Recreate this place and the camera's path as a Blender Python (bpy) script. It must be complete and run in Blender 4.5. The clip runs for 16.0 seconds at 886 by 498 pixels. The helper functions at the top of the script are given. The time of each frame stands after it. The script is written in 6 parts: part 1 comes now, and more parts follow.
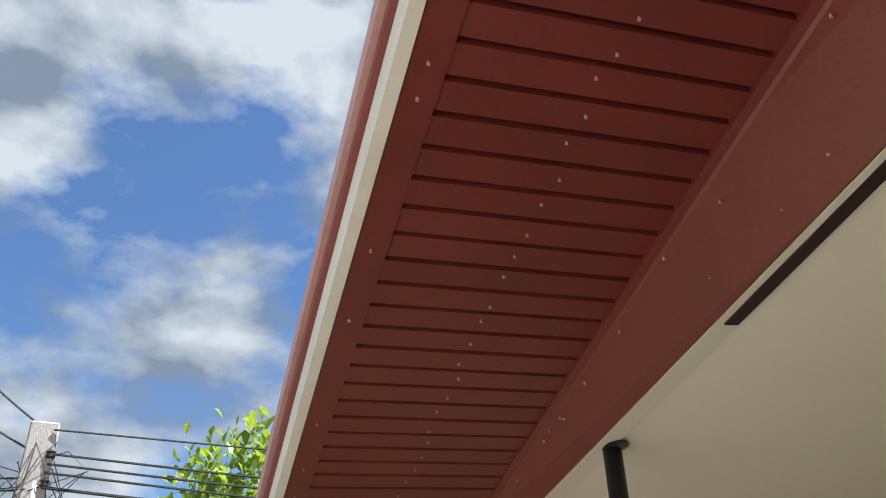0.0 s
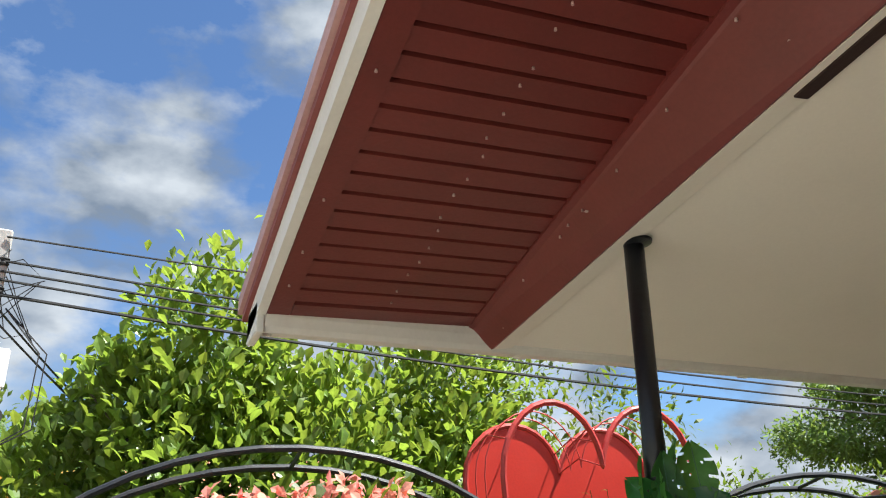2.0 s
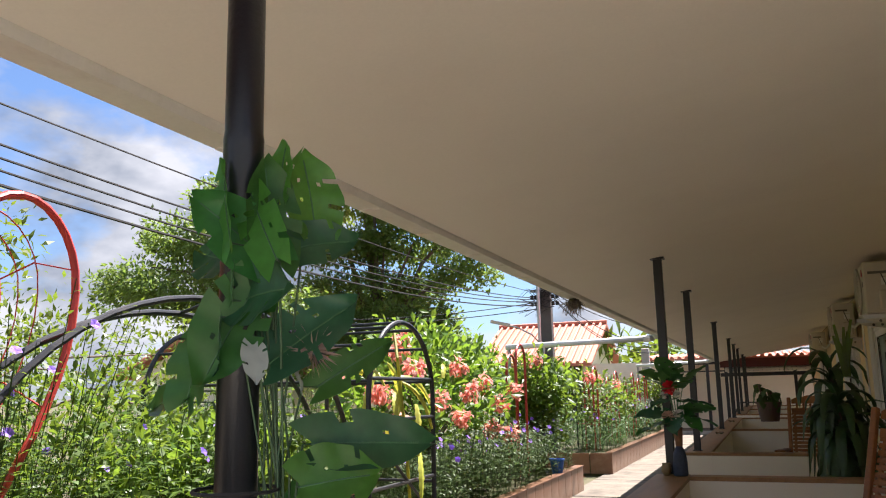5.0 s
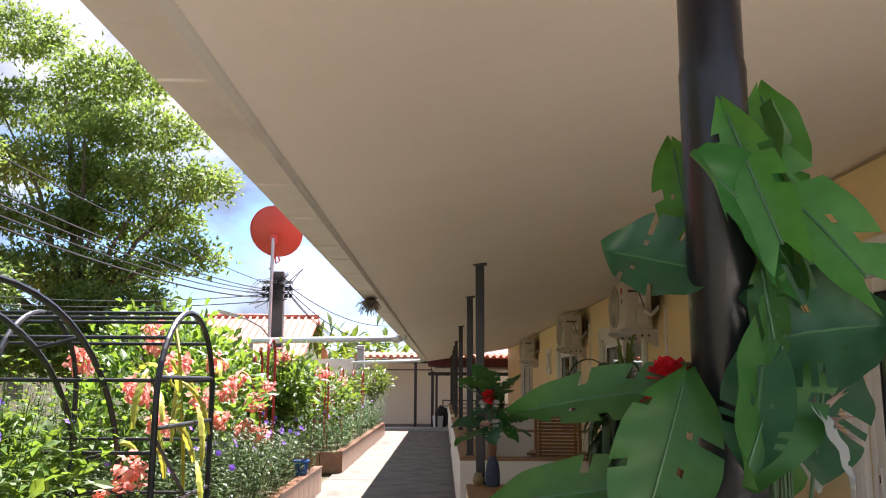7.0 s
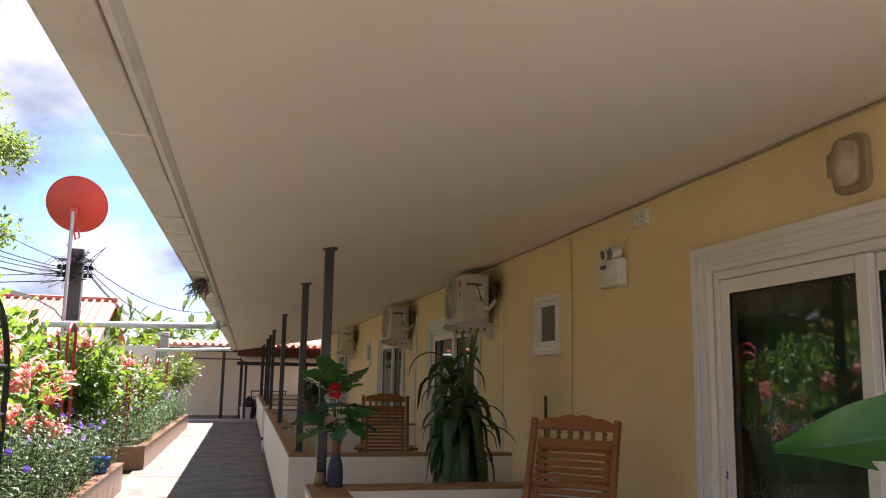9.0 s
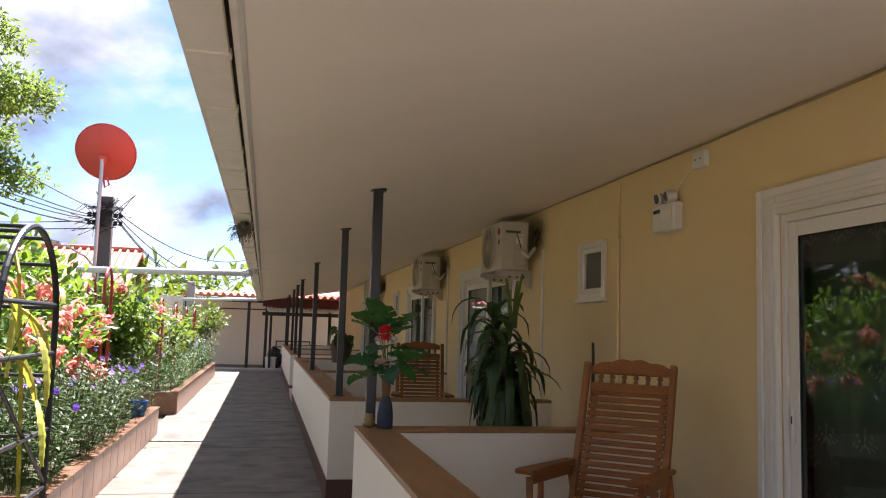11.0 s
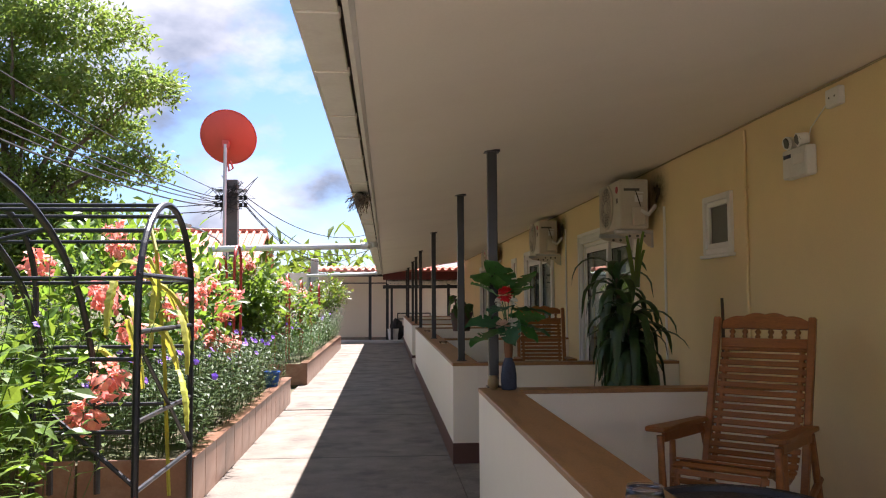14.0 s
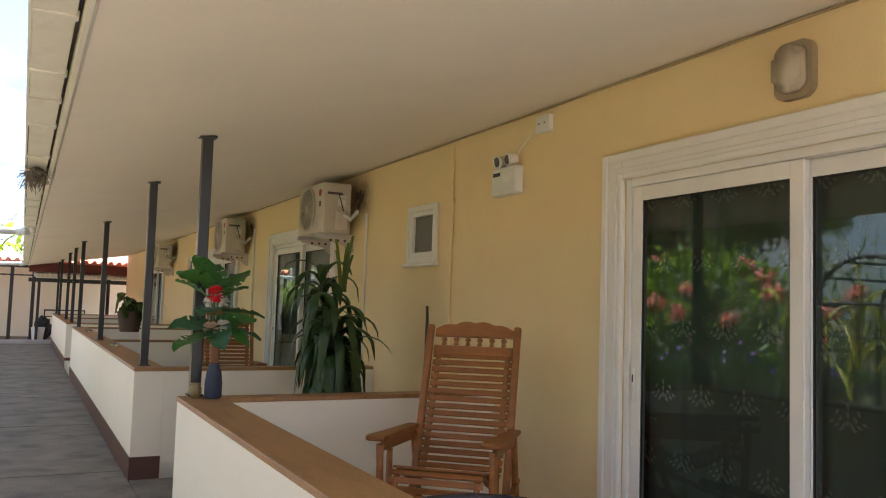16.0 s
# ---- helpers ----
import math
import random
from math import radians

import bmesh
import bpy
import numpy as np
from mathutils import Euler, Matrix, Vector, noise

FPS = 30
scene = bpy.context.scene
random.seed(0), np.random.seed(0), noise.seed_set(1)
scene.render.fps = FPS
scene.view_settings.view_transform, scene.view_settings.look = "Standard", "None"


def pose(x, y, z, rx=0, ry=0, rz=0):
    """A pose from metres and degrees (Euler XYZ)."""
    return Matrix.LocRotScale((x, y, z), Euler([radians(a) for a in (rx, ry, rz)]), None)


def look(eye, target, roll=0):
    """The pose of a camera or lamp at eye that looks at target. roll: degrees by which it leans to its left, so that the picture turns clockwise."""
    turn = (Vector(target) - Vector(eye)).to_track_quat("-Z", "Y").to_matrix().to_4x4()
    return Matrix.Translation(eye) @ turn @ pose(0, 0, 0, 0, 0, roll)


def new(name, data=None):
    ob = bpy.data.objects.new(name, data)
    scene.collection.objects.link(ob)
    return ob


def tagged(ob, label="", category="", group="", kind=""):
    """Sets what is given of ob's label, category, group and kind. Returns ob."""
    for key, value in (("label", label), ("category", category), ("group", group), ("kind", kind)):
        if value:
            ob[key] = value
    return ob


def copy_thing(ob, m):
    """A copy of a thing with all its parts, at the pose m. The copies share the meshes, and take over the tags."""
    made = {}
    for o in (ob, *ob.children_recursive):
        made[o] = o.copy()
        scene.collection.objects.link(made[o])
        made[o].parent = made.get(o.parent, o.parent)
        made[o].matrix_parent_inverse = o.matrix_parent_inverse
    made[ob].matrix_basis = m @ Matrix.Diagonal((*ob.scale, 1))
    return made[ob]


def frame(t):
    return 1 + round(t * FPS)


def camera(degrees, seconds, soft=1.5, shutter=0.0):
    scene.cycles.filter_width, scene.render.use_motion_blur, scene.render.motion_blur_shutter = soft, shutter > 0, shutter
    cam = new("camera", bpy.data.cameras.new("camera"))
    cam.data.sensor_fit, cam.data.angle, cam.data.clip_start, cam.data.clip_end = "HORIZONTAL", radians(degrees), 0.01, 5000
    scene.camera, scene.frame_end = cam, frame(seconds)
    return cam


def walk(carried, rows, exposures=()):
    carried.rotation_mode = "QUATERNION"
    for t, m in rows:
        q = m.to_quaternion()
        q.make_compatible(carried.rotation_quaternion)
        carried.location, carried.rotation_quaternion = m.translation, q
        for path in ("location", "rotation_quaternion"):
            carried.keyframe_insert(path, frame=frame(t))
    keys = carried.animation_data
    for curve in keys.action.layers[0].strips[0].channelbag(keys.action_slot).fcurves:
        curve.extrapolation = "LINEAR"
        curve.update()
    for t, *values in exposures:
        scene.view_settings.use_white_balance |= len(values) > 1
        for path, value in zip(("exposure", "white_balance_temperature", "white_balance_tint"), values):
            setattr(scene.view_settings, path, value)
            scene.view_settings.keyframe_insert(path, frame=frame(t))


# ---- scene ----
cam = camera(57.7, 16.0, soft=1.1)
PATH = [
    (0, (2.24, -6.284, 1.721), (0.607, -5.759, 2.748), -2.2),
    (0.5, (2.173, -6.232, 1.673), (0.454, -5.811, 2.604), 1.1),
    (1, (2.122, -6.317, 1.643), (0.342, -5.826, 2.41), -0.4),
    (1.5, (2.051, -6.36, 1.612), (0.27, -5.8, 2.33), -0.2),
    (2, (1.898, -6.382, 1.603), (0.161, -5.697, 2.319), -0.5),
    (2.5, (1.655, -6.332, 1.596), (-0.07, -5.615, 2.311), 0.2),
    (3, (1.456, -6.355, 1.591), (-0.2, -5.497, 2.313), -0.8),
    (3.5, (1.278, -6.267, 1.579), (-0.205, -5.101, 2.246), -0.4),
    (4, (1.029, -6.012, 1.563), (-0.236, -4.533, 2.025), -2.4),
    (4.5, (0.945, -6.077, 1.493), (-0.032, -4.374, 1.873), -2.1),
    (7, (-0.161, -5.798, 1.596), (-0.164, -3.825, 1.924), 0.3),
    (7.5, (-0.258, -5.712, 1.623), (-0.031, -3.752, 1.954), 0.1),
    (8, (-0.323, -5.629, 1.632), (0.034, -3.691, 1.972), 0.0),
    (10.3, (-0.545, -5.254, 1.52), (-0.047, -3.329, 1.744), 1.9),
    (10.5, (-0.572, -5.253, 1.508), (-0.098, -3.321, 1.719), 2.0),
    (11, (-0.599, -5.269, 1.531), (-0.176, -3.325, 1.731), 1.7),
    (11.5, (-0.623, -5.307, 1.508), (-0.283, -3.345, 1.691), 0.5),
    (12, (-0.595, -5.295, 1.477), (-0.284, -3.324, 1.613), -0.2),
    (12.5, (-0.595, -5.284, 1.486), (-0.307, -3.309, 1.615), -1.0),
    (13, (-0.606, -5.271, 1.482), (-0.361, -3.29, 1.612), -1.6),
    (13.5, (-0.628, -5.248, 1.466), (-0.471, -3.258, 1.596), -1.5),
    (14, (-0.601, -5.223, 1.475), (-0.459, -3.231, 1.599), -0.3),
    (14.5, (-0.612, -5.18, 1.45), (-0.409, -3.194, 1.571), 0.9),
    (15, (-0.716, -5.078, 1.463), (-0.282, -3.13, 1.591), 1.5),
    (15.5, (-0.727, -4.984, 1.453), (-0.06, -3.104, 1.598), 2.0),
    (16, (-0.839, -4.914, 1.47), (0.081, -3.144, 1.613), 1.8),
]
walk(cam, [(t, look(eye, target, roll)) for t, eye, target, roll in PATH], [(0.0, 1.92, 6250, 6), (3.0, 1.92, 6350, 8), (4.5, 2.08, 6550, 14), (7.0, 2.56, 6400, 20), (11.0, 2.56, 6300, 22), (13.0, 2.44, 6300, 22), (14.5, 2.44, 6300, 22), (15.3, 2.82, 6300, 18), (16.0, 3.4, 6350, 15)])

# ---- light ----
SUN_EL, SUN_AZ = 65.0, 22.0
world = bpy.data.worlds.new("world")
scene.world = world
world.use_nodes = True
wn, wl = world.node_tree.nodes, world.node_tree.links
wn.clear()
w_out, w_bg = wn.new("ShaderNodeOutputWorld"), wn.new("ShaderNodeBackground")
w_sky = wn.new("ShaderNodeTexSky")
w_sky.sky_type, w_sky.sun_disc = "NISHITA", False
w_sky.sun_elevation, w_sky.sun_rotation = radians(SUN_EL), radians(SUN_AZ)
w_co, w_map, w_n1, w_n2 = (wn.new("ShaderNode" + k) for k in ("TexCoord", "Mapping", "TexNoise", "TexNoise"))
w_map.inputs["Scale"].default_value = (1.0, 1.0, 1.8)
w_map.inputs["Location"].default_value = (0.35, 0.1, 0.0)
w_n1.inputs["Scale"].default_value, w_n1.inputs["Detail"].default_value, w_n1.inputs["Roughness"].default_value = 2.6, 9.0, 0.56
w_n2.inputs["Scale"].default_value, w_n2.inputs["Detail"].default_value = 6.5, 7.0
w_ramp, w_shade, w_mix, w_gain = wn.new("ShaderNodeValToRGB"), wn.new("ShaderNodeValToRGB"), wn.new("ShaderNodeMixRGB"), wn.new("ShaderNodeMixRGB")
w_ramp.color_ramp.elements[0].position, w_ramp.color_ramp.elements[1].position = 0.43, 0.53
w_shade.color_ramp.elements[0].position, w_shade.color_ramp.elements[1].position = 0.38, 0.60
w_shade.color_ramp.elements[0].color, w_shade.color_ramp.elements[1].color = (1.35, 1.65, 2.15, 1), (3.9, 4.1, 4.4, 1)
w_gain.blend_type, w_gain.inputs[0].default_value, w_gain.inputs[2].default_value = "MULTIPLY", 1.0, (0.56, 0.70, 0.88, 1)
wl.new(w_co.outputs["Generated"], w_map.inputs["Vector"])
wl.new(w_map.outputs["Vector"], w_n1.inputs["Vector"])
wl.new(w_map.outputs["Vector"], w_n2.inputs["Vector"])
wl.new(w_n1.outputs[0], w_ramp.inputs[0])
wl.new(w_n2.outputs[0], w_shade.inputs[0])
wl.new(w_sky.outputs[0], w_gain.inputs[1])
wl.new(w_ramp.outputs[0], w_mix.inputs[0])
wl.new(w_gain.outputs[0], w_mix.inputs[1])
wl.new(w_shade.outputs[0], w_mix.inputs[2])
wl.new(w_mix.outputs[0], w_bg.inputs[0])
wl.new(w_bg.outputs[0], w_out.inputs[0])
w_bg.inputs[1].default_value = 0.050
sun = new("sun", bpy.data.lights.new("sun", "SUN"))
sun.data.energy, sun.data.angle, sun.data.color = 3.8, radians(0.5), (1.0, 0.97, 0.92)
_az, _el = radians(SUN_AZ), radians(SUN_EL)
SUN_WAY = Vector((math.sin(_az) * math.cos(_el), math.cos(_az) * math.cos(_el), math.sin(_el)))
sun.matrix_world = look(SUN_WAY * 40, (0, 0, 0))


# ---- materials ----
def mat(name, color, rough=0.6, vary=0.12, scale=6.0, fine=60.0, bump=0.15, metal=0.0, stain=None, stain_amt=0.0, stain_scale=1.5, tint=0.0, stretch=(1, 1, 1), leaf=0.0, spec=0.5, dist=0.01):
    """Procedural surface: base colour with variation at two scales, optional stains, bump."""
    m = bpy.data.materials.new(name)
    m.use_nodes = True
    n, l = m.node_tree.nodes, m.node_tree.links
    b = n["Principled BSDF"]
    b.inputs["Roughness"].default_value, b.inputs["Metallic"].default_value = rough, metal
    b.inputs["Specular IOR Level"].default_value = spec
    co, mp = n.new("ShaderNodeTexCoord"), n.new("ShaderNodeMapping")
    mp.inputs["Scale"].default_value = stretch
    l.new(co.outputs["Object"], mp.inputs["Vector"])
    big, small = n.new("ShaderNodeTexNoise"), n.new("ShaderNodeTexNoise")
    big.inputs["Scale"].default_value, big.inputs["Detail"].default_value = scale, 6.0
    small.inputs["Scale"].default_value, small.inputs["Detail"].default_value = fine, 4.0
    for q in (big, small):
        l.new(mp.outputs[0], q.inputs["Vector"])
    add = n.new("ShaderNodeMath")
    add.operation = "ADD"
    l.new(big.outputs[0], add.inputs[0])
    l.new(small.outputs[0], add.inputs[1])
    val = n.new("ShaderNodeMapRange")
    val.inputs["From Min"].default_value, val.inputs["From Max"].default_value = 0.6, 1.4
    val.inputs["To Min"].default_value, val.inputs["To Max"].default_value = 1 - vary, 1 + vary
    l.new(add.outputs[0], val.inputs["Value"])
    hsv = n.new("ShaderNodeHueSaturation")
    hsv.inputs["Color"].default_value = (*color, 1)
    l.new(val.outputs[0], hsv.inputs["Value"])
    out = hsv.outputs[0]
    if tint:
        info, hr = n.new("ShaderNodeObjectInfo"), n.new("ShaderNodeMapRange")
        geo = n.new("ShaderNodeNewGeometry")
        src = n.new("ShaderNodeMath")
        src.operation = "ADD"
        l.new(info.outputs["Random"], src.inputs[0])
        l.new(geo.outputs["Random Per Island"], src.inputs[1])
        hr.inputs["From Max"].default_value = 2.0
        hr.inputs["To Min"].default_value, hr.inputs["To Max"].default_value = 1 - tint, 1 + tint
        l.new(src.outputs[0], hr.inputs["Value"])
        mul = n.new("ShaderNodeHueSaturation")
        l.new(hr.outputs[0], mul.inputs["Value"])
        if leaf:
            hh = n.new("ShaderNodeMapRange")
            hh.inputs["From Max"].default_value = 2.0
            hh.inputs["To Min"].default_value, hh.inputs["To Max"].default_value = 0.475, 0.515
            l.new(src.outputs[0], hh.inputs["Value"])
            l.new(hh.outputs[0], mul.inputs["Hue"])
        l.new(out, mul.inputs["Color"])
        out = mul.outputs[0]
    if stain_amt:
        sn, sr, mx = n.new("ShaderNodeTexNoise"), n.new("ShaderNodeMapRange"), n.new("ShaderNodeMixRGB")
        sn.inputs["Scale"].default_value, sn.inputs["Detail"].default_value, sn.inputs["Roughness"].default_value = stain_scale, 8.0, 0.65
        l.new(mp.outputs[0], sn.inputs["Vector"])
        sr.inputs["From Min"].default_value, sr.inputs["From Max"].default_value = 0.5, 0.68
        sr.inputs["To Max"].default_value = stain_amt
        l.new(sn.outputs[0], sr.inputs["Value"])
        l.new(sr.outputs[0], mx.inputs[0])
        l.new(out, mx.inputs[1])
        mx.inputs[2].default_value = (*stain, 1)
        out = mx.outputs[0]
    l.new(out, b.inputs["Base Color"])
    if bump:
        bp = n.new("ShaderNodeBump")
        bp.inputs["Strength"].default_value, bp.inputs["Distance"].default_value = bump, dist
        l.new(add.outputs[0], bp.inputs["Height"])
        l.new(bp.outputs[0], b.inputs["Normal"])
    if leaf:
        tr, ms = n.new("ShaderNodeBsdfTranslucent"), n.new("ShaderNodeMixShader")
        warm = n.new("ShaderNodeHueSaturation")
        warm.inputs["Value"].default_value, warm.inputs["Hue"].default_value, warm.inputs["Saturation"].default_value = 2.0, 0.475, 1.05
        l.new(out, warm.inputs["Color"])
        l.new(warm.outputs[0], tr.inputs["Color"])
        ms.inputs[0].default_value = leaf
        l.new(b.outputs[0], ms.inputs[1])
        l.new(tr.outputs[0], ms.inputs[2])
        l.new(ms.outputs[0], n["Material Output"].inputs["Surface"])
    return m


CREAM = mat("cream_ceiling_paint", (0.87, 0.80, 0.69), 0.55, 0.03, 1.5, 90, 0.04, stain=(0.55, 0.47, 0.38), stain_amt=0.12, stain_scale=0.8)
WHITE = mat("white_painted_board", (0.74, 0.71, 0.64), 0.5, 0.05, 3, 60, 0.1, stain=(0.4, 0.34, 0.27), stain_amt=0.3, stain_scale=3)
WALLY = mat("yellow_wall_paint", (0.84, 0.66, 0.36), 0.6, 0.05, 1.2, 110, 0.12, stain=(0.66, 0.52, 0.32), stain_amt=0.25, stain_scale=1.1)
WALLC = mat("cream_wall_paint", (0.85, 0.80, 0.68), 0.6, 0.04, 1.5, 100, 0.1, stain=(0.6, 0.54, 0.43), stain_amt=0.15)
RED = mat("oxide_red_paint", (0.155, 0.026, 0.021), 0.42, 0.12, 5, 80, 0.1, spec=0.5, tint=0.12, stain=(0.09, 0.018, 0.014), stain_amt=0.3, stain_scale=4)
GROOVE = mat("dark_groove", (0.03, 0.012, 0.01), 0.8, 0.1)
BLACK = mat("black_gloss_paint", (0.012, 0.013, 0.015), 0.32, 0.2, 8, 120, 0.08)
IRON = mat("black_iron_paint", (0.018, 0.019, 0.022), 0.4, 0.25, 9, 120, 0.1, stain=(0.1, 0.06, 0.04), stain_amt=0.2, stain_scale=9)
WOODCAP = mat("brown_wood_tile", (0.32, 0.165, 0.062), 0.45, 0.42, 3, 40, 0.16, stretch=(6, 1, 6), stain=(0.16, 0.08, 0.04), stain_amt=0.35, stain_scale=3)
BASEBR = mat("dark_brown_skirting", (0.10, 0.045, 0.035), 0.5, 0.1, 4, 80, 0.1)
PLANTER = mat("brown_glazed_tile", (0.22, 0.108, 0.066), 0.32, 0.16, 3, 50, 0.06, tint=0.12, stain=(0.42, 0.3, 0.24), stain_amt=0.3, stain_scale=5)
CONC = mat("walkway_concrete", (0.165, 0.137, 0.105), 0.85, 0.5, 3.0, 70, 0.35, stain=(0.062, 0.05, 0.04), stain_amt=0.8, stain_scale=2.1)
# Darker concrete with the backlit pole's shade put into its colour.
POLED = mat("dark_silhouette_concrete", (0.11, 0.105, 0.10), 0.9, 0.2, 4, 70, 0.3)
POLEC = mat("grey_concrete", (0.40, 0.39, 0.37), 0.85, 0.15, 4, 70, 0.3, stain=(0.16, 0.15, 0.14), stain_amt=0.5, stain_scale=2, stretch=(1, 1, 0.3))
EARTH = mat("earth_and_weeds", (0.10, 0.085, 0.045), 0.95, 0.35, 1.5, 30, 0.6, stain=(0.05, 0.08, 0.02), stain_amt=0.8, stain_scale=1.2)
HEARTR = mat("red_heart_paint", (0.60, 0.035, 0.02), 0.42, 0.08, 3, 60, 0.06, stain=(0.6, 0.05, 0.03), stain_amt=0.4, leaf=0.0)
HOOPR = mat("red_hoop_paint", (0.46, 0.045, 0.035), 0.4, 0.12, 5, 80, 0.08)
ROOFT = mat("clay_roof_tile", (0.50, 0.18, 0.12), 0.7, 0.15, 4, 60, 0.2, tint=0.2)
DISHR = mat("red_mesh_dish_paint", (0.55, 0.075, 0.055), 0.5, 0.06, 6, 80, 0.05)
PVC = mat("white_plastic", (0.75, 0.75, 0.72), 0.4, 0.05, 4, 60, 0.05, stain=(0.5, 0.47, 0.4), stain_amt=0.3, stain_scale=5)
STEEL = mat("galvanised_steel", (0.5, 0.5, 0.5), 0.4, 0.1, 8, 90, 0.1, metal=0.8)
CHAIRW = mat("varnished_brown_wood", (0.27, 0.098, 0.022), 0.42, 0.4, 4, 50, 0.15, tint=0.2, stretch=(1, 6, 6))
# Dark brown that puts shade into the unlit rooms and the eave gap.
SHADEBR = mat("painted_shade_brown", (0.10, 0.085, 0.07), 0.8, 0.1)


# ---- building helpers ----
def part(name, bm, material, parent=None, label="", kind="", smooth=False):
    me = bpy.data.meshes.new(name)
    bm.normal_update()
    bm.to_mesh(me)
    bm.free()
    me.materials.append(material)
    if smooth:
        for p in me.polygons:
            p.use_smooth = True
    ob = new(name, me)
    ob.parent = parent
    return tagged(ob, label, "", "", kind)


def thing(name, label, category, at=(0, 0, 0), group="", kind="", rz=0):
    ob = new(name)
    ob.empty_display_size = 0.1
    ob.matrix_world = pose(*at, 0, 0, rz)
    return tagged(ob, label, category, group, kind)


def box(bm, x0, x1, y0, y1, z0, z1, bevel=0.0):
    m = Matrix.LocRotScale(((x0 + x1) / 2, (y0 + y1) / 2, (z0 + z1) / 2), None, (abs(x1 - x0), abs(y1 - y0), abs(z1 - z0)))
    r = bmesh.ops.create_cube(bm, size=1, matrix=m)
    if bevel:
        es = list({e for v in r["verts"] for e in v.link_edges})
        bmesh.ops.bevel(bm, geom=es, offset=bevel, segments=1, affect="EDGES")
    return bm


def boxes(*specs, bevel=0.0):
    bm = bmesh.new()
    for s in specs:
        box(bm, *s, bevel=bevel)
    return bm


def tube(bm, pts, r, seg=8, closed=False, taper=None):
    """A round bar along a line of points."""
    pts = [Vector(p) for p in pts]
    rings, n = [], len(pts)
    ref = None
    for i, p in enumerate(pts):
        a, b = pts[(i - 1) % n if closed else max(i - 1, 0)], pts[(i + 1) % n if closed else min(i + 1, n - 1)]
        d = (b - a).normalized()
        if ref is None:
            ref = d.orthogonal().normalized()
        u = (ref - d * ref.dot(d))
        u = u.normalized() if u.length > 1e-6 else d.orthogonal().normalized()
        ref = u
        v = d.cross(u)
        rr = r if taper is None else r * taper[i]
        rings.append([bm.verts.new(p + (u * math.cos(k * 2 * math.pi / seg) + v * math.sin(k * 2 * math.pi / seg)) * rr) for k in range(seg)])
    for i in range(n if closed else n - 1):
        A, B = rings[i], rings[(i + 1) % n]
        for k in range(seg):
            bm.faces.new((A[k], A[(k + 1) % seg], B[(k + 1) % seg], B[k]))
    if not closed:
        bm.faces.new(rings[0][::-1])
        bm.faces.new(rings[-1])
    return bm


def bar(*pts, r=0.02, seg=8):
    return tube(bmesh.new(), pts, r, seg)


def lathe(prof, seg=20):
    """A turned body from (radius, height) pairs."""
    bm = bmesh.new()
    rings = [[bm.verts.new((max(r, 1e-4) * math.cos(k * 2 * math.pi / seg), max(r, 1e-4) * math.sin(k * 2 * math.pi / seg), z)) for k in range(seg)] for r, z in prof]
    for A, B in zip(rings, rings[1:]):
        for k in range(seg):
            bm.faces.new((A[k], A[(k + 1) % seg], B[(k + 1) % seg], B[k]))
    bm.faces.new(rings[0][::-1])
    bm.faces.new(rings[-1])
    return bm


def slab(bm, outline, m, depth):
    """A flat outline (x, y pairs) given depth along z, at pose m."""
    lo = [bm.verts.new(m @ Vector((x, y, 0))) for x, y in outline]
    hi = [bm.verts.new(m @ Vector((x, y, depth))) for x, y in outline]
    bm.faces.new(lo[::-1])
    bm.faces.new(hi)
    n = len(lo)
    for i in range(n):
        bm.faces.new((lo[i], lo[(i + 1) % n], hi[(i + 1) % n], hi[i]))
    return bm


def structure(name, bm, material, label, category, smooth=False):
    ob = part(name, bm, material, None, label, "structure", smooth)
    return tagged(ob, category=category)


WALL_X, EAVE_X, SLOPE = 2.08, -0.69, 0.160
Y0, Y1 = -5.16, 22.5


def zc(x):
    return 2.328 + SLOPE * (x - EAVE_X)


g = boxes((-900, 900, -900, 900, -0.6, -0.05))
structure("ground", g, EARTH, "bare earth ground with weeds round the bungalows", "ground")
# Unseen pale slab, added to throw sunlight up onto the gable soffit.
structure("yard", boxes((0.0, 9.0, -14, -5.14, -0.3, 0.0)), mat("pale_bounce_concrete", (0.56, 0.51, 0.43), 0.85, 0.16, 2, 60, 0.3, stain=(0.2, 0.17, 0.14), stain_amt=0.5), "unseen pale concrete slab added at the gable end to bounce light", "yard")
structure("pavement", boxes((-2.1, 0.0, -14, 22.0, -0.3, 0.0)), CONC, "stained grey concrete walkway between planters and verandas", "walkway")
# The veranda floor lies out of view; its pale colour bounces light inside.
structure("porch_floor", boxes((0.004, 2.08, -5.12, -0.001, -0.3, 0.13), (0.004, 2.08, 2.02, Y1, -0.3, 0.13)), mat("pale_bounce_floor", (0.62, 0.55, 0.44), 0.4, 0.08, 3, 60, 0.05), "concrete veranda floor behind low walls", "floor")

structure("entrance_floor", boxes((0.004, 2.08, 0.0, 2.019, -0.3, 0.01)), CONC, "stained concrete floor of the entrance between low walls", "floor")

# ceiling of the veranda
bm = bmesh.new()
vs = [bm.verts.new(p) for p in ((EAVE_X, Y0, zc(EAVE_X)), (WALL_X + 0.05, Y0 + 0.07, zc(WALL_X + 0.05)), (WALL_X + 0.05, Y1, zc(WALL_X + 0.05)), (EAVE_X, Y1, zc(EAVE_X)))]
f = bm.faces.new(vs)
r = bmesh.ops.extrude_face_region(bm, geom=[f])
for v in r["geom"]:
    if isinstance(v, bmesh.types.BMVert):
        v.co.z += 0.02
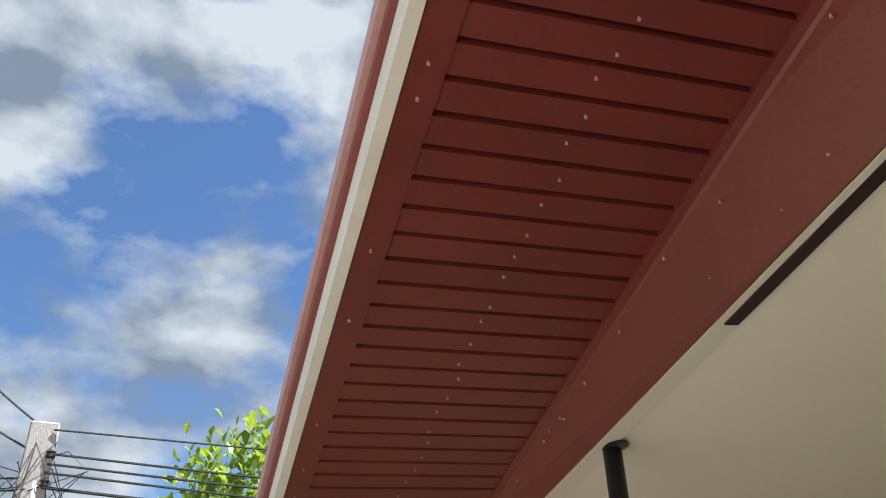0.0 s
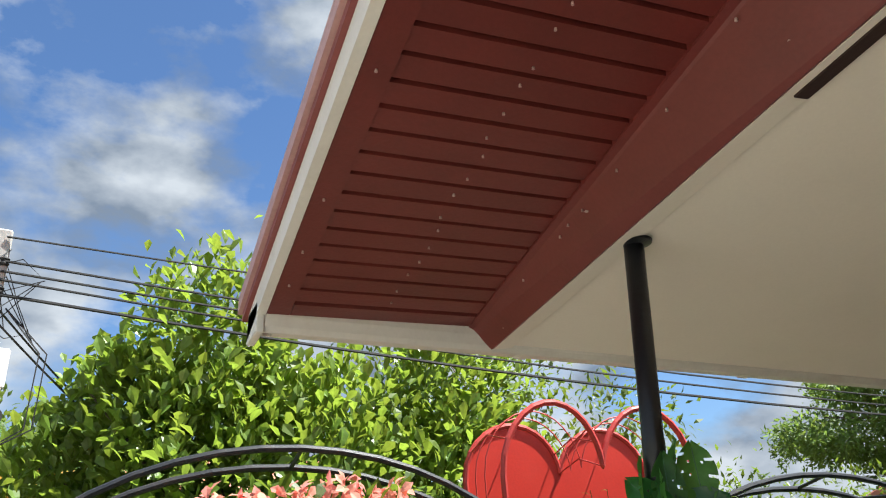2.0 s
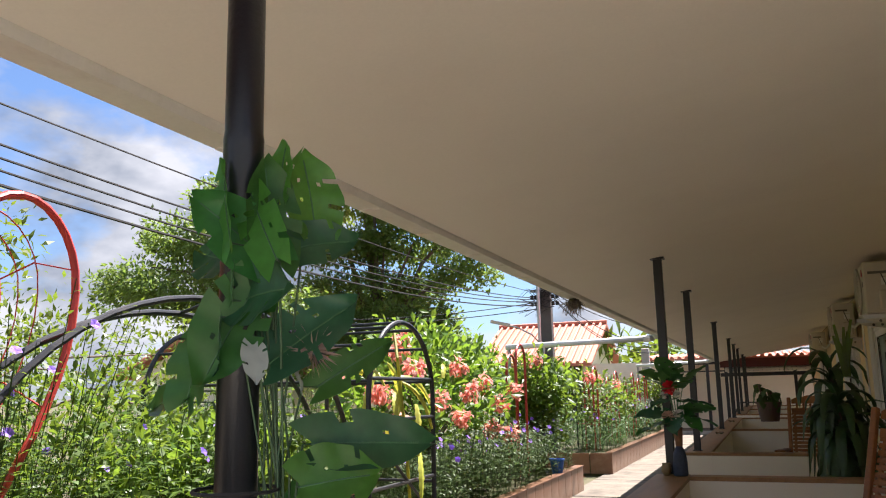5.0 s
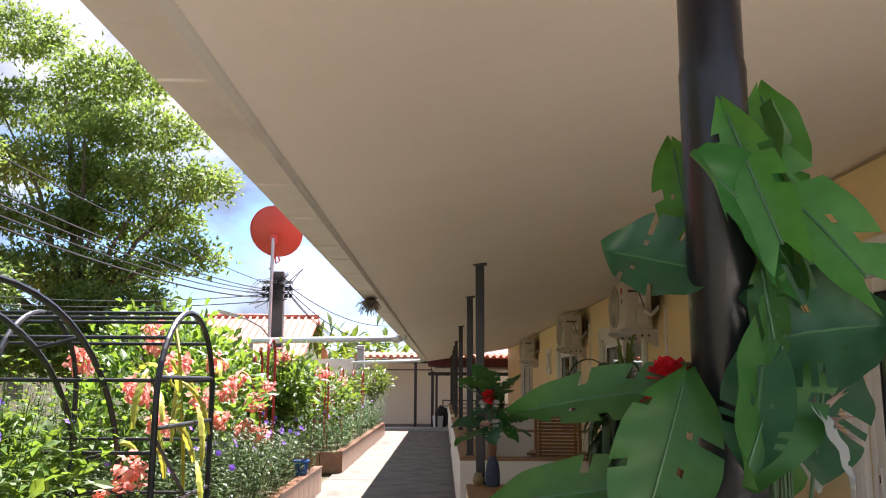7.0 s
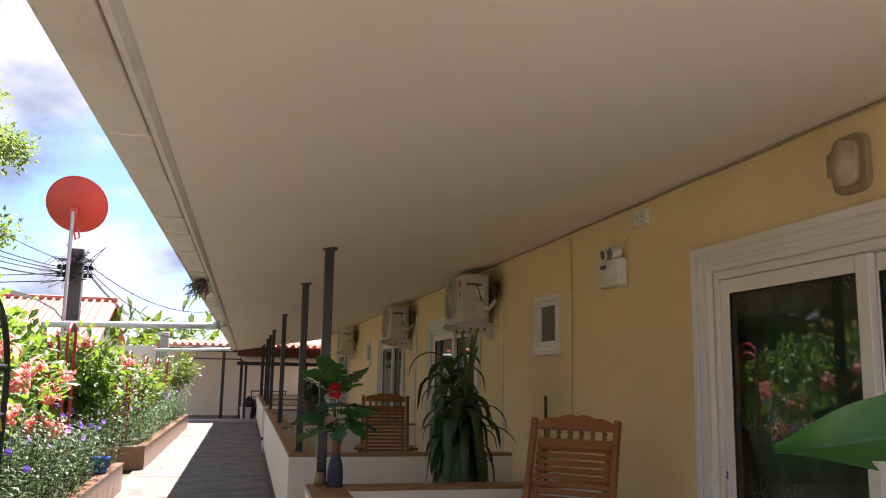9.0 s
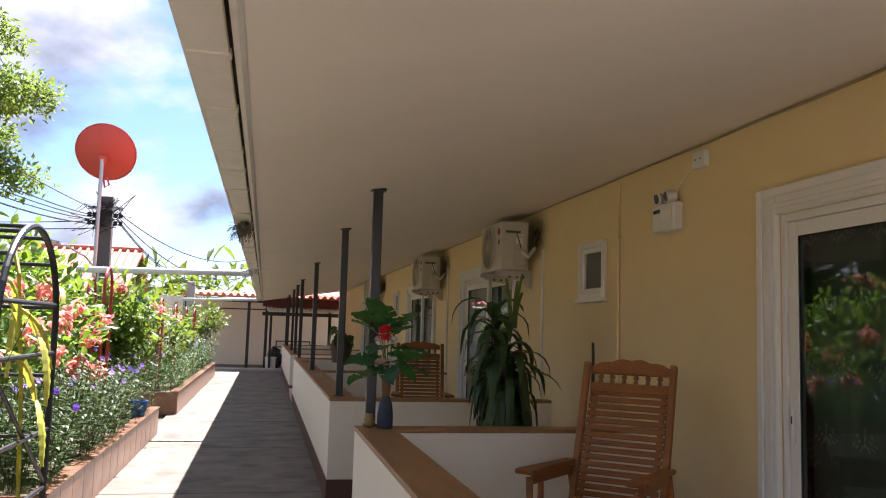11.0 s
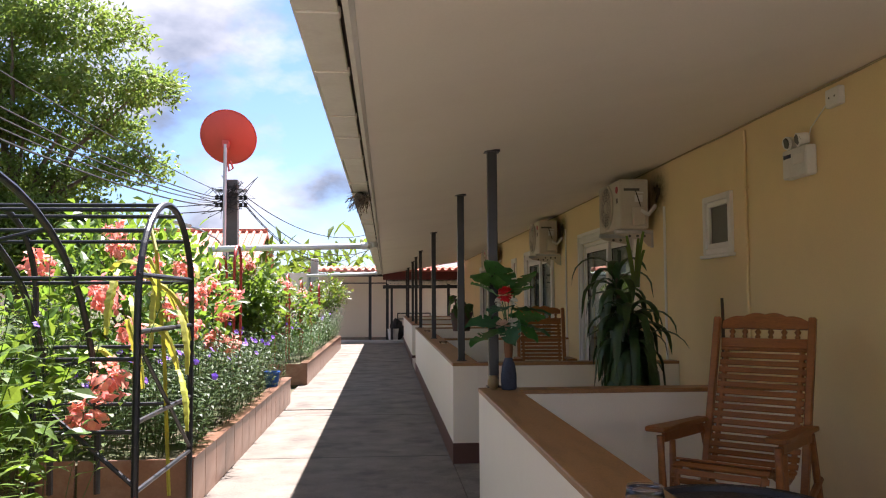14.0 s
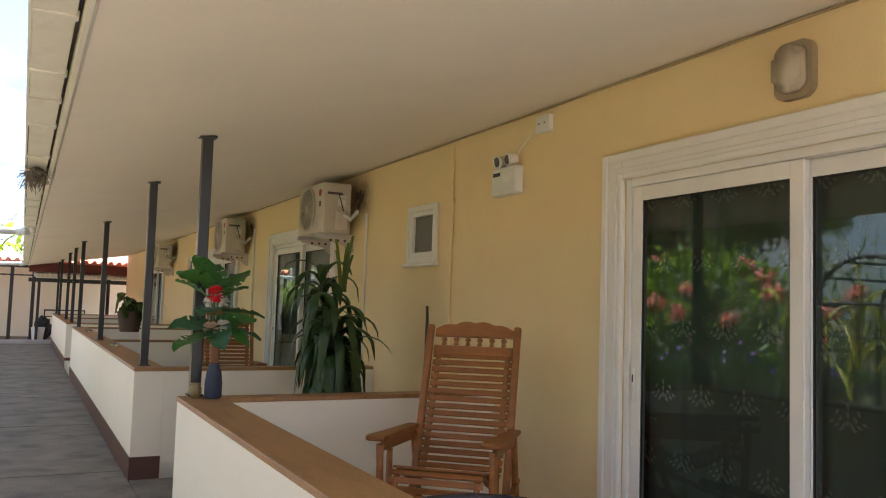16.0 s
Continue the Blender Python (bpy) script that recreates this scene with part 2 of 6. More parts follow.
structure("ceiling", bm, CREAM, "smooth cream painted sloping veranda ceiling", "ceiling")
# red slatted overhang at the gable end
SL0, SL1 = -5.935, -5.262


def zs(x, y=-5.25):
    """Underside of the gable overhang: steeper than the veranda ceiling, and a little low at its outer edge."""
    return 2.389 + 0.2404 * (x + 0.69) + 0.0345 * (y + 5.25)


def beam_at(x, u):
    """A point on the inclined face of the red beam board: u = 0 at the soffit, 1 at the cream ceiling."""
    return -5.262 + (0.094 + 0.025 * (x + 0.69)) * u, (1 - u) * (zs(x) - 0.012) + u * (zc(x) - 0.022)


def sloped(bm, x0, x1, y0, y1, lo, hi):
    """A board that follows the roof's slope from x0 to x1, lo to hi above the soffit plane."""
    v = [bm.verts.new((x, y, zs(x, y) + d)) for d in (lo, hi) for x, y in ((x0, y0), (x1, y0), (x1, y1), (x0, y1))]
    for q in ((3, 2, 1, 0), (4, 5, 6, 7), (0, 1, 5, 4), (1, 2, 6, 5), (2, 3, 7, 6), (3, 0, 4, 7)):
        bm.faces.new([v[i] for i in q])
    return bm


soffit = structure("soffit", sloped(bmesh.new(), -0.70, 4.2, -5.99, -5.14, 0.024, 0.04), GROOVE, "dark red slatted timber soffit under the gable overhang", "soffit")
PITCH = 0.0832
for k in range(57):
    x = -0.6085 + k * PITCH
    o = part("slat", sloped(bmesh.new(), x + 0.0075, x + PITCH - 0.0075, SL0 + 0.02, SL1 - 0.004, -0.002 - 0.002 * random.random(), 0.024), RED, soffit)
part("trim", sloped(bmesh.new(), -0.69, 4.2, -5.992, SL0 + 0.02, -0.008, 0.012), RED, soffit)
part("trim", sloped(bmesh.new(), -0.69, -0.617, SL0 + 0.022, SL1 - 0.002, -0.008, 0.012), RED, soffit)
# screw heads along the slats
bm = bmesh.new()
for k in range(57):
    x = -0.567 + k * PITCH
    for y, p in ((-5.6 + random.uniform(-0.015, 0.015), 1), (-5.955, 0.4), (0, 0.55), (0, 0.35)):
        if random.random() < p:
            xx = x + random.uniform(-0.02, 0.02)
            if y:
                z = zs(xx, y) - 0.006 - (0.006 if y < -5.9 else 0.0)
            else:
                y, z = beam_at(xx, random.choice((0.2, 0.72)) + random.uniform(-0.08, 0.08))
                z -= 0.003
            bmesh.ops.create_cone(bm, cap_ends=True, segments=6, radius1=0.0042, radius2=0.003, depth=0.008, matrix=pose(xx, y, z))
part("screw_heads", bm, mat("pale_filler", (0.45, 0.30, 0.27), 0.7), soffit, "pale filled screw heads", "stuff")

# inclined red beam board between soffit and cream ceiling
bm = bmesh.new()
rings = []
for x in (-0.69, 1.2, 4.2):
    (y0, z0), (y1, z1) = beam_at(x, 0), beam_at(x, 1)
    ring = ((y0 - 0.004, z0), (y0 + 0.016, z0 - 0.008), (y0 + 0.022, z0 - 0.016), (y1 - 0.008, z1 - 0.002), (y1 + 0.002, z1 + 0.002), (y1 + 0.002, zs(x) + 0.03), (y0 - 0.004, zs(x) + 0.03))
    rings.append([bm.verts.new((x, y, z)) for y, z in ring])
prof = rings[0]
for A, B in zip(rings, rings[1:]):
    for k in range(len(prof)):
        bm.faces.new((A[k], B[k], B[(k + 1) % len(prof)], A[(k + 1) % len(prof)]))
bm.faces.new(rings[0])
bm.faces.new(rings[-1][::-1])
beam = structure("beam", bm, RED, "dark red painted timber beam with chipped paint", "beam")
bm = bmesh.new()
for k in range(9):
    sx = 0.07 + random.uniform(-0.05, 0.06)
    y, z = beam_at(sx, random.uniform(0.3, 0.75))
    L, W = random.uniform(0.006, 0.018), random.uniform(0.002, 0.005)
    m = Matrix.Translation((sx, y, z - 0.0015)) @ pose(0, 0, 0, -52, 0, 0) @ pose(0, 0, 0, 0, 0, random.uniform(-60, 60))
    slab(bm, [(-L, -W * 0.3), (-L * 0.2, -W), (L, -W * 0.2), (L * 0.4, W), (-L * 0.6, W * 0.7)], m, 0.002)
part("paint_chip", bm, mat("bare_wood_chip", (0.42, 0.33, 0.30), 0.8), beam, "chipped patch of bare pale wood", "stuff")
bm = bmesh.new()
v = [bm.verts.new((x, y + 0.025 * (x + 0.69), zc(x) + d)) for x in (EAVE_X, 4.2) for y, d in ((-5.166, -0.022), (-5.096, -0.012), (-5.096, 0.0), (-5.166, 0.0))]
for q in ((0, 4, 5, 1), (1, 5, 6, 2), (2, 6, 7, 3), (3, 7, 4, 0), (0, 1, 2, 3), (7, 6, 5, 4)):
    bm.faces.new([v[i] for i in q])
structure("trim", bm, CREAM, "cream edge strip along the ceiling beside the red beam", "trim")

# A solid near-black strip paints the shade of the open joint.
bm = bmesh.new()
v = [bm.verts.new((x, y + 0.025 * (x + 0.69), zc(x) + d)) for x in (0.76, 4.2) for y, d in ((-5.140, -0.0235), (-5.100, -0.0195), (-5.100, 0.0), (-5.140, 0.0))]
for q in ((0, 4, 5, 1), (1, 5, 6, 2), (2, 6, 7, 3), (3, 7, 4, 0), (0, 1, 2, 3), (7, 6, 5, 4)):
    bm.faces.new([v[i] for i in q])
structure("gap_strip", bm, GROOVE, "near-black strip coloured as the shade where the ceiling edge strip is missing", "trim")
# barge board, roof and eaves
bm = sloped(bmesh.new(), -0.88, 4.4, -6.022, -5.992, -0.012, 0.085)
barge = structure("barge_board", bm, WHITE, "cream barge board along the sloping gable edge", "fascia")
part("roof_edge", sloped(bmesh.new(), -0.93, 4.4, -6.037, -5.992, 0.087, 0.118), mat("maroon_edge", (0.22, 0.055, 0.05), 0.5, 0.1), barge, "maroon painted roof edge")
# Verge tile's pale pink has the sun on its side painted in.
part("verge_tile", sloped(bmesh.new(), -0.95, 4.4, -6.052, -5.992, 0.121, 0.185), mat("sunlit_pink_tile", (0.50, 0.30, 0.28), 0.6, 0.12, stain=(0.3, 0.16, 0.15), stain_amt=0.4, stain_scale=6), barge, "stained verge tiles coloured pale pink as if sunlit")
roof = structure("roof", sloped(bmesh.new(), -0.87, 4.4, -5.988, -5.1, 0.10, 0.2), ROOFT, "red clay tiled roof over the veranda", "roof")
bm = bmesh.new()
v = [bm.verts.new((x, y, zs(x) + d)) for d in (0.10, 0.2) for x, y in ((-0.87, -5.1), (4.4, -5.1), (4.4, Y1 + 0.3), (-0.87, Y1 + 0.3))]
for q in ((3, 2, 1, 0), (4, 5, 6, 7), (0, 1, 5, 4), (1, 2, 6, 5), (2, 3, 7, 6), (3, 0, 4, 7)):
    bm.faces.new([v[i] for i in q])
part("roof_slope", bm, ROOFT, roof)
bm = bmesh.new()
v = [bm.verts.new((x, y, z)) for y in (-5.95, Y1 + 0.3) for x, z in ((4.4, zs(4.4) + 0.1), (9.5, 2.3), (9.5, 2.44), (4.4, zs(4.4) + 0.24))]
for q in ((0, 1, 2, 3), (7, 6, 5, 4), (0, 4, 5, 1), (1, 5, 6, 2), (2, 6, 7, 3), (3, 7, 4, 0)):
    bm.faces.new([v[i] for i in q])
part("roof_slope", bm, ROOFT, roof)
tile = bmesh.new()
slab(tile, [(-0.16, -0.02), (-0.11, 0.012), (-0.04, 0.022), (0.04, 0.022), (0.11, 0.012), (0.16, -0.02), (0.11, -0.004), (-0.11, -0.004)], pose(0, 0, 0, 90, 0, 90), 0.34)
t_ob = part("tile", tile, ROOFT, roof)
t_ob.matrix_local = pose(-0.5, -5.6, zs(-0.6) + 0.185, 0, -13.5, 0)
for k in range(1, 95):
    o = new("tile", t_ob.data)
    o.parent = roof
    o.matrix_local = pose(-0.5 + random.uniform(-0.012, 0.012), -5.6 + 0.3 * k, zs(-0.6) + 0.185, 0, -13.5, 0)

# eave: inner moulding, then short white boards with gaps
bm = bmesh.new()
prof = ((-0.69, 2.45), (-0.684, 2.352), (-0.692, 2.318), (-0.705, 2.300), (-0.722, 2.300), (-0.726, 2.32), (-0.726, 2.45))
rings = [[bm.verts.new((x, y, z)) for x, z in prof] for y in (-5.992, 8.0, Y1)]
for A, B in zip(rings, rings[1:]):
    for k in range(len(prof)):
        bm.faces.new((A[k], A[(k + 1) % len(prof)], B[(k + 1) % len(prof)], B[k]))
bm.faces.new(rings[0][::-1])
bm.faces.new(rings[-1])
eave = structure("fascia", bm, WHITE, "white eave moulding and boards with dirty joints", "fascia")
# Dark sheet above the boards colours in the shade of the gap.
part("backing", boxes((-0.866, -0.726, -5.99, Y1, 2.365, 2.38)), SHADEBR, eave)
ye = [-5.95, -4.95, -3.87, -2.82, -2.19, -1.45, -0.95]
while ye[-1] < Y1 - 1:
    ye.append(ye[-1] + random.choice((0.62, 1.05, 0.8)))
for i, (a, b) in enumerate(zip(ye, ye[1:])):
    o0 = random.uniform(0.0, 0.012)
    part("board", boxes((-0.858 - o0, -0.742, a + 0.004, b - 0.05, 2.328, 2.35), bevel=0.003), WHITE, eave)
    part("joint_strip", boxes((-0.868, -0.735, b - 0.052, b - 0.002, 2.322, 2.345), bevel=0.003), WHITE, eave)
part("outer_board", boxes((-0.876, -0.866, -5.992, Y1, 2.33, 2.44)), WHITE, eave)

part("end_cap", boxes((-0.884, -0.684, -6.022, -5.994, 2.292, 2.40), bevel=0.004), WHITE, eave)

# house wall with its openings
DOORS = [(-2.6, 1), (4.38, 2), (8.72, 3), (16.0, 4)]
WINS = [(1.06, 1), (11.4, 2)]
FLOOR = 0.14
DW, DT = 1.13, 2.20
cuts = sorted([(c - DW, c + DW, FLOOR, DT) for c, _ in DOORS] + [(c - 0.22, c + 0.22, 1.87, 2.26) for c, _ in WINS])
bm = bmesh.new()
y = -5.14
for a, b, z0, z1 in cuts:
    box(bm, WALL_X, WALL_X + 0.14, y, a, -0.2, 2.83)
    box(bm, WALL_X, WALL_X + 0.14, a, b, z1, 2.83)
    box(bm, WALL_X, WALL_X + 0.14, a, b, -0.2, z0)
    y = b
box(bm, WALL_X, WALL_X + 0.14, y, Y1, -0.2, 2.83)
structure("wall_front", bm, WALLY, "yellow painted plaster wall of the rooms", "wall")
structure("wall_gable", boxes((WALL_X + 0.14, 9.2, -5.14, -5.0, -0.2, 3.05)), WALLY, "yellow painted gable end wall", "wall")
# Room back wall, ceiling and floor are coloured dark to look unlit.
structure("wall_back", boxes((5.4, 5.5, -5.0, Y1, -0.2, 3.3)), SHADEBR, "plain inner back wall of the rooms", "wall")
structure("wall_far", boxes((WALL_X + 0.14, 9.2, Y1 - 0.1, Y1, -0.2, 3.05)), WALLC, "cream end wall of the building", "wall")
structure("ceiling_inner", boxes((WALL_X + 0.14, 5.4, -5.0, Y1 - 0.1, 2.75, 2.8)), SHADEBR, "plain room ceiling behind the glass doors", "ceiling")
structure("floor_inner", boxes((WALL_X + 0.14, 5.4, -5.0, Y1 - 0.1, 0.05, FLOOR)), SHADEBR, "plain room floor behind the glass doors", "floor")

# low veranda walls with wooden caps
GAPW = 0.23
def parapet(name, y0, y1, crosses, skirt=True):
    ob = structure(name, boxes((0.0, GAPW, y0, y1, 0.19, 0.872)), WALLC, "cream painted low veranda wall with brown wooden cap", "low wall")
    part("skirting", boxes((-0.004, GAPW + 0.002, y0 - 0.004, y1 + 0.004, -0.05, 0.19)), BASEBR, ob, "dark brown painted base")
    part("cap", boxes((-0.006, GAPW + 0.008, y0 - 0.006, y1 + 0.006, 0.872, 0.9), bevel=0.004), WOODCAP, ob, "brown wood-look cap")
    for c in crosses:
        part("cross_wall", boxes((GAPW + 0.001, WALL_X - 0.002, c, c + 0.14, -0.05, 0.872)), WALLC, ob)
        part("cross_cap", boxes((GAPW + 0.009, WALL_X - 0.002, c - 0.006, c + 0.146, 0.872, 0.899), bevel=0.004), WOODCAP, ob)
    return ob


parapet("low_wall_1", -5.14, 0.0, (-0.14,))
parapet("low_wall_2", 2.02, 11.2, (2.02, 6.5, 11.06))
parapet("low_wall_3", 13.3, 22.0, (13.3, 17.6, 21.86))


# posts
def porch_post(y, first=False):
    p = thing("porch_post", "black painted steel veranda post standing on the low wall" if not first else "glossy black round post with flange and scratched paint", "post", (0.1 if not first else 0.09, y + 0.008, 0.9), "veranda posts")
    h = zc(0.1) - 0.9
    if first:
        part("pipe", lathe([(0.0305, 0), (0.0305, h * 0.63), (0.0308, h * 0.632), (0.029, h * 0.64), (0.029, h)], 24), BLACK, p, smooth=True)
        part("flange", lathe([(0.03, h - 0.02), (0.052, h - 0.012), (0.054, h - 0.004), (0.03, h - 0.002)], 24), BLACK, p)
    else:
        part("shaft", boxes((-0.031, 0.031, -0.031, 0.031, 0, h), bevel=0.005), BLACK, p)
        part("top_plate", boxes((-0.05, 0.05, -0.04, 0.04, h - 0.012, h + 0.004)), BLACK, p)
        part("base_plate", boxes((-0.045, 0.045, -0.04, 0.04, 0.0, 0.008)), BLACK, p)
    return p


porch_post(-5.087, True)
for y in (0.02, 2.27, 6.55, 11.05, 13.45, 15.8, 19.9, 21.8):
    porch_post(y)

# planters with tiled faces
def planter(name, x0, x1, y0, y1, h):
    ob = structure(name, boxes((x0 + 0.02, x1 - 0.02, y0 + 0.02, y1 - 0.02, -0.1, h - 0.05)), EARTH, "raised planter bed faced with brown glazed tiles", "planter")
    n = max(1, round((y1 - y0) / 0.4))
    d = (y1 - y0) / n
    face = boxes((-0.014, 0.0, 0.002, d - 0.002, 0.0, h - 0.016), bevel=0.003)
    face_ob = part("tile", face, PLANTER, ob)
    face_ob.matrix_local = pose(x1, y0, 0)
    lip = boxes((-0.12, 0.012, 0.002, d - 0.002, h - 0.014, h), bevel=0.003)
    lip_ob = part("rim_tile", lip, PLANTER, ob)
    lip_ob.matrix_local = pose(x1, y0, 0)
    for i in range(1, n):
        for src, nm in ((face_ob, "tile"), (lip_ob, "rim_tile")):
            o = new(nm, src.data)
            o.parent = ob
            o.matrix_local = pose(x1, y0 + i * d, 0)
    for i in range(max(1, round((x1 - x0) / 0.4))):
        for yy, tag in ((y0, 0), (y1 - 0.014, 1)):
            part("tile", boxes((x1 - 0.4 * i - 0.398, x1 - 0.4 * i - 0.016, yy, yy + 0.014, 0, h - 0.016), bevel=0.003), PLANTER, ob)
    return ob


planter("planter_1", -3.3, -1.96, 0.66, 6.5, 0.37)
planter("planter_2", -3.3, -1.96, 8.95, 19.5, 0.38)
planter("planter_3", -3.6, -2.28, -6.5, -0.45, 0.34)

# control joints and grime edge of the walkway
pv = bpy.data.objects["pavement"]
for y in (-3.2, -0.4, 2.45, 5.2, 8.0, 11, 14, 17):
    part("joint", boxes((-2.1, -0.01, y, y + 0.012, -0.01, 0.0025)), mat("dark_joint", (0.09, 0.08, 0.07), 0.9), pv)
structure("kerb", boxes((-6, 2, 21.9, 22.3, -0.1, 0.1), bevel=0.02), POLEC, "pale concrete kerb at the end of the walkway", "kerb")

# far carport
structure("wall_carport", boxes((-9, 6, 26.0, 26.2, -0.2, 2.5)), WALLC, "plain cream wall at the back of the carport", "wall")
structure("pavement_end", boxes((-9, 6, 22.3, 26.0, -0.2, 0.02)), CONC, "pale concrete yard in front of the carport", "yard")
cp = thing("carport", "carport of black steel posts with red tiled roof", "carport", (0, 24, 0.02))
for x in (-3.2, -1.15, -0.55, 1.6):
    part("post", boxes((x - 0.05, x + 0.05, -1.0, -0.9, 0, 2.35)), IRON, cp)
part("beam", boxes((-3.3, 4, -1.02, -0.88, 2.25, 2.38)), IRON, cp)
part("beam", boxes((-3.3, 4, -1.02, -0.9, 2.0, 2.04)), IRON, cp)
bm = bmesh.new()
v = [bm.verts.new(p) for p in ((-3.3, -1.4, 2.40), (4.3, -1.4, 2.40), (4.3, 2.6, 2.62), (-3.3, 2.6, 2.62), (-3.3, -1.4, 2.46), (4.3, -1.4, 2.46), (4.3, 2.6, 2.7), (-3.3, 2.6, 2.7))]
for q in ((3, 2, 1, 0), (4, 5, 6, 7), (0, 1, 5, 4), (1, 2, 6, 5), (2, 3, 7, 6), (3, 0, 4, 7)):
    bm.faces.new([v[i] for i in q])
part("roof", bm, ROOFT, cp, "red clay tile roof")
bm = bmesh.new()
for i in range(31):
    x = -3.2 + i * 0.24
    tube(bm, [(x, -1.42, 2.47), (x, 2.6, 2.72)], 0.07, 8)
part("tiling", bm, ROOFT, cp, "", "stuff")
aw = thing("awning", "corrugated white awning under a maroon edge", "awning", (1.2, 22.6, 2.0))
for i in range(26):
    part("rib", tube(bmesh.new(), [(-1.7 + i * 0.13, 0.0, 0.05), (-1.7 + i * 0.13, 1.5, 0.3)], 0.07, 6), WHITE, aw)
part("edge", boxes((-1.9, 1.8, -0.08, -0.03, 0.14, 0.42)), mat("maroon_awning_edge", (0.12, 0.02, 0.02), 0.5), aw, "maroon edge board")
part("beam", boxes((-1.9, 1.8, -0.1, -0.02, -0.16, -0.04)), IRON, aw)
for x in (-1.6, 1.6):
    part("post", boxes((x - 0.04, x + 0.04, -0.1, -0.02, -1.98, -0.16)), IRON, aw)
# ---- doors, windows, fixtures on the wall ----
def glass_mat():
    m = bpy.data.materials.new("tinted_glass")
    m.use_nodes = True
    n, l = m.node_tree.nodes, m.node_tree.links
    n.remove(n["Principled BSDF"])
    gl, tr, ms, fr = n.new("ShaderNodeBsdfGlossy"), n.new("ShaderNodeBsdfTransparent"), n.new("ShaderNodeMixShader"), n.new("ShaderNodeFresnel")
    fr.inputs[0].default_value = 1.62
    gl.inputs["Roughness"].default_value = 0.01
    gl.inputs["Color"].default_value = (0.9, 1.0, 0.96, 1)
    tr.inputs[0].default_value = (0.62, 0.70, 0.67, 1)
    l.new(fr.outputs[0], ms.inputs[0])
    l.new(tr.outputs[0], ms.inputs[1])
    l.new(gl.outputs[0], ms.inputs[2])
    l.new(ms.outputs[0], n["Material Output"].inputs["Surface"])
    return m


GLASS = glass_mat()
UPVC = mat("white_upvc", (0.80, 0.78, 0.74), 0.38, 0.03, 3, 70, 0.04, stain=(0.6, 0.55, 0.48), stain_amt=0.15, stain_scale=2)
RUBBER = mat("black_rubber", (0.02, 0.02, 0.02), 0.7)
CURT = mat("grey_green_damask", (0.16, 0.18, 0.15), 0.85, 0.15, 5, 90, 0.2)
CURT2 = mat("pale_damask_motif", (0.34, 0.36, 0.31), 0.75, 0.15, 5, 90, 0.2)


def damask(bm, cy, cz, x, s):
    """A leaf-spray motif of raised lobes."""
    for i in range(5):
        a = radians(-60 + 30 * i)
        L = s * (1.0 - 0.1 * abs(i - 2))
        for j in range(3):
            r = L * (0.35 + 0.28 * j)
            m = Matrix.Translation((x, cy + math.sin(a) * r, cz + math.cos(a) * r)) @ pose(0, 0, 0, 0, 90, 0) @ pose(0, 0, 0, 0, 0, math.degrees(a))
            w = s * 0.085
            slab(bm, [(-w * 1.4, 0), (-w * 0.5, -w * 0.7), (w, -w * 0.4), (w * 1.4, 0), (w, w * 0.4), (-w * 0.5, w * 0.7)], m, 0.003)


def sheet(x, y0, y1, z0, z1):
    """A single pane of sheet glass facing the walkway."""
    bm = bmesh.new()
    bm.faces.new([bm.verts.new(p) for p in ((x, y0, z0), (x, y0, z1), (x, y1, z1), (x, y1, z0))])
    return bm


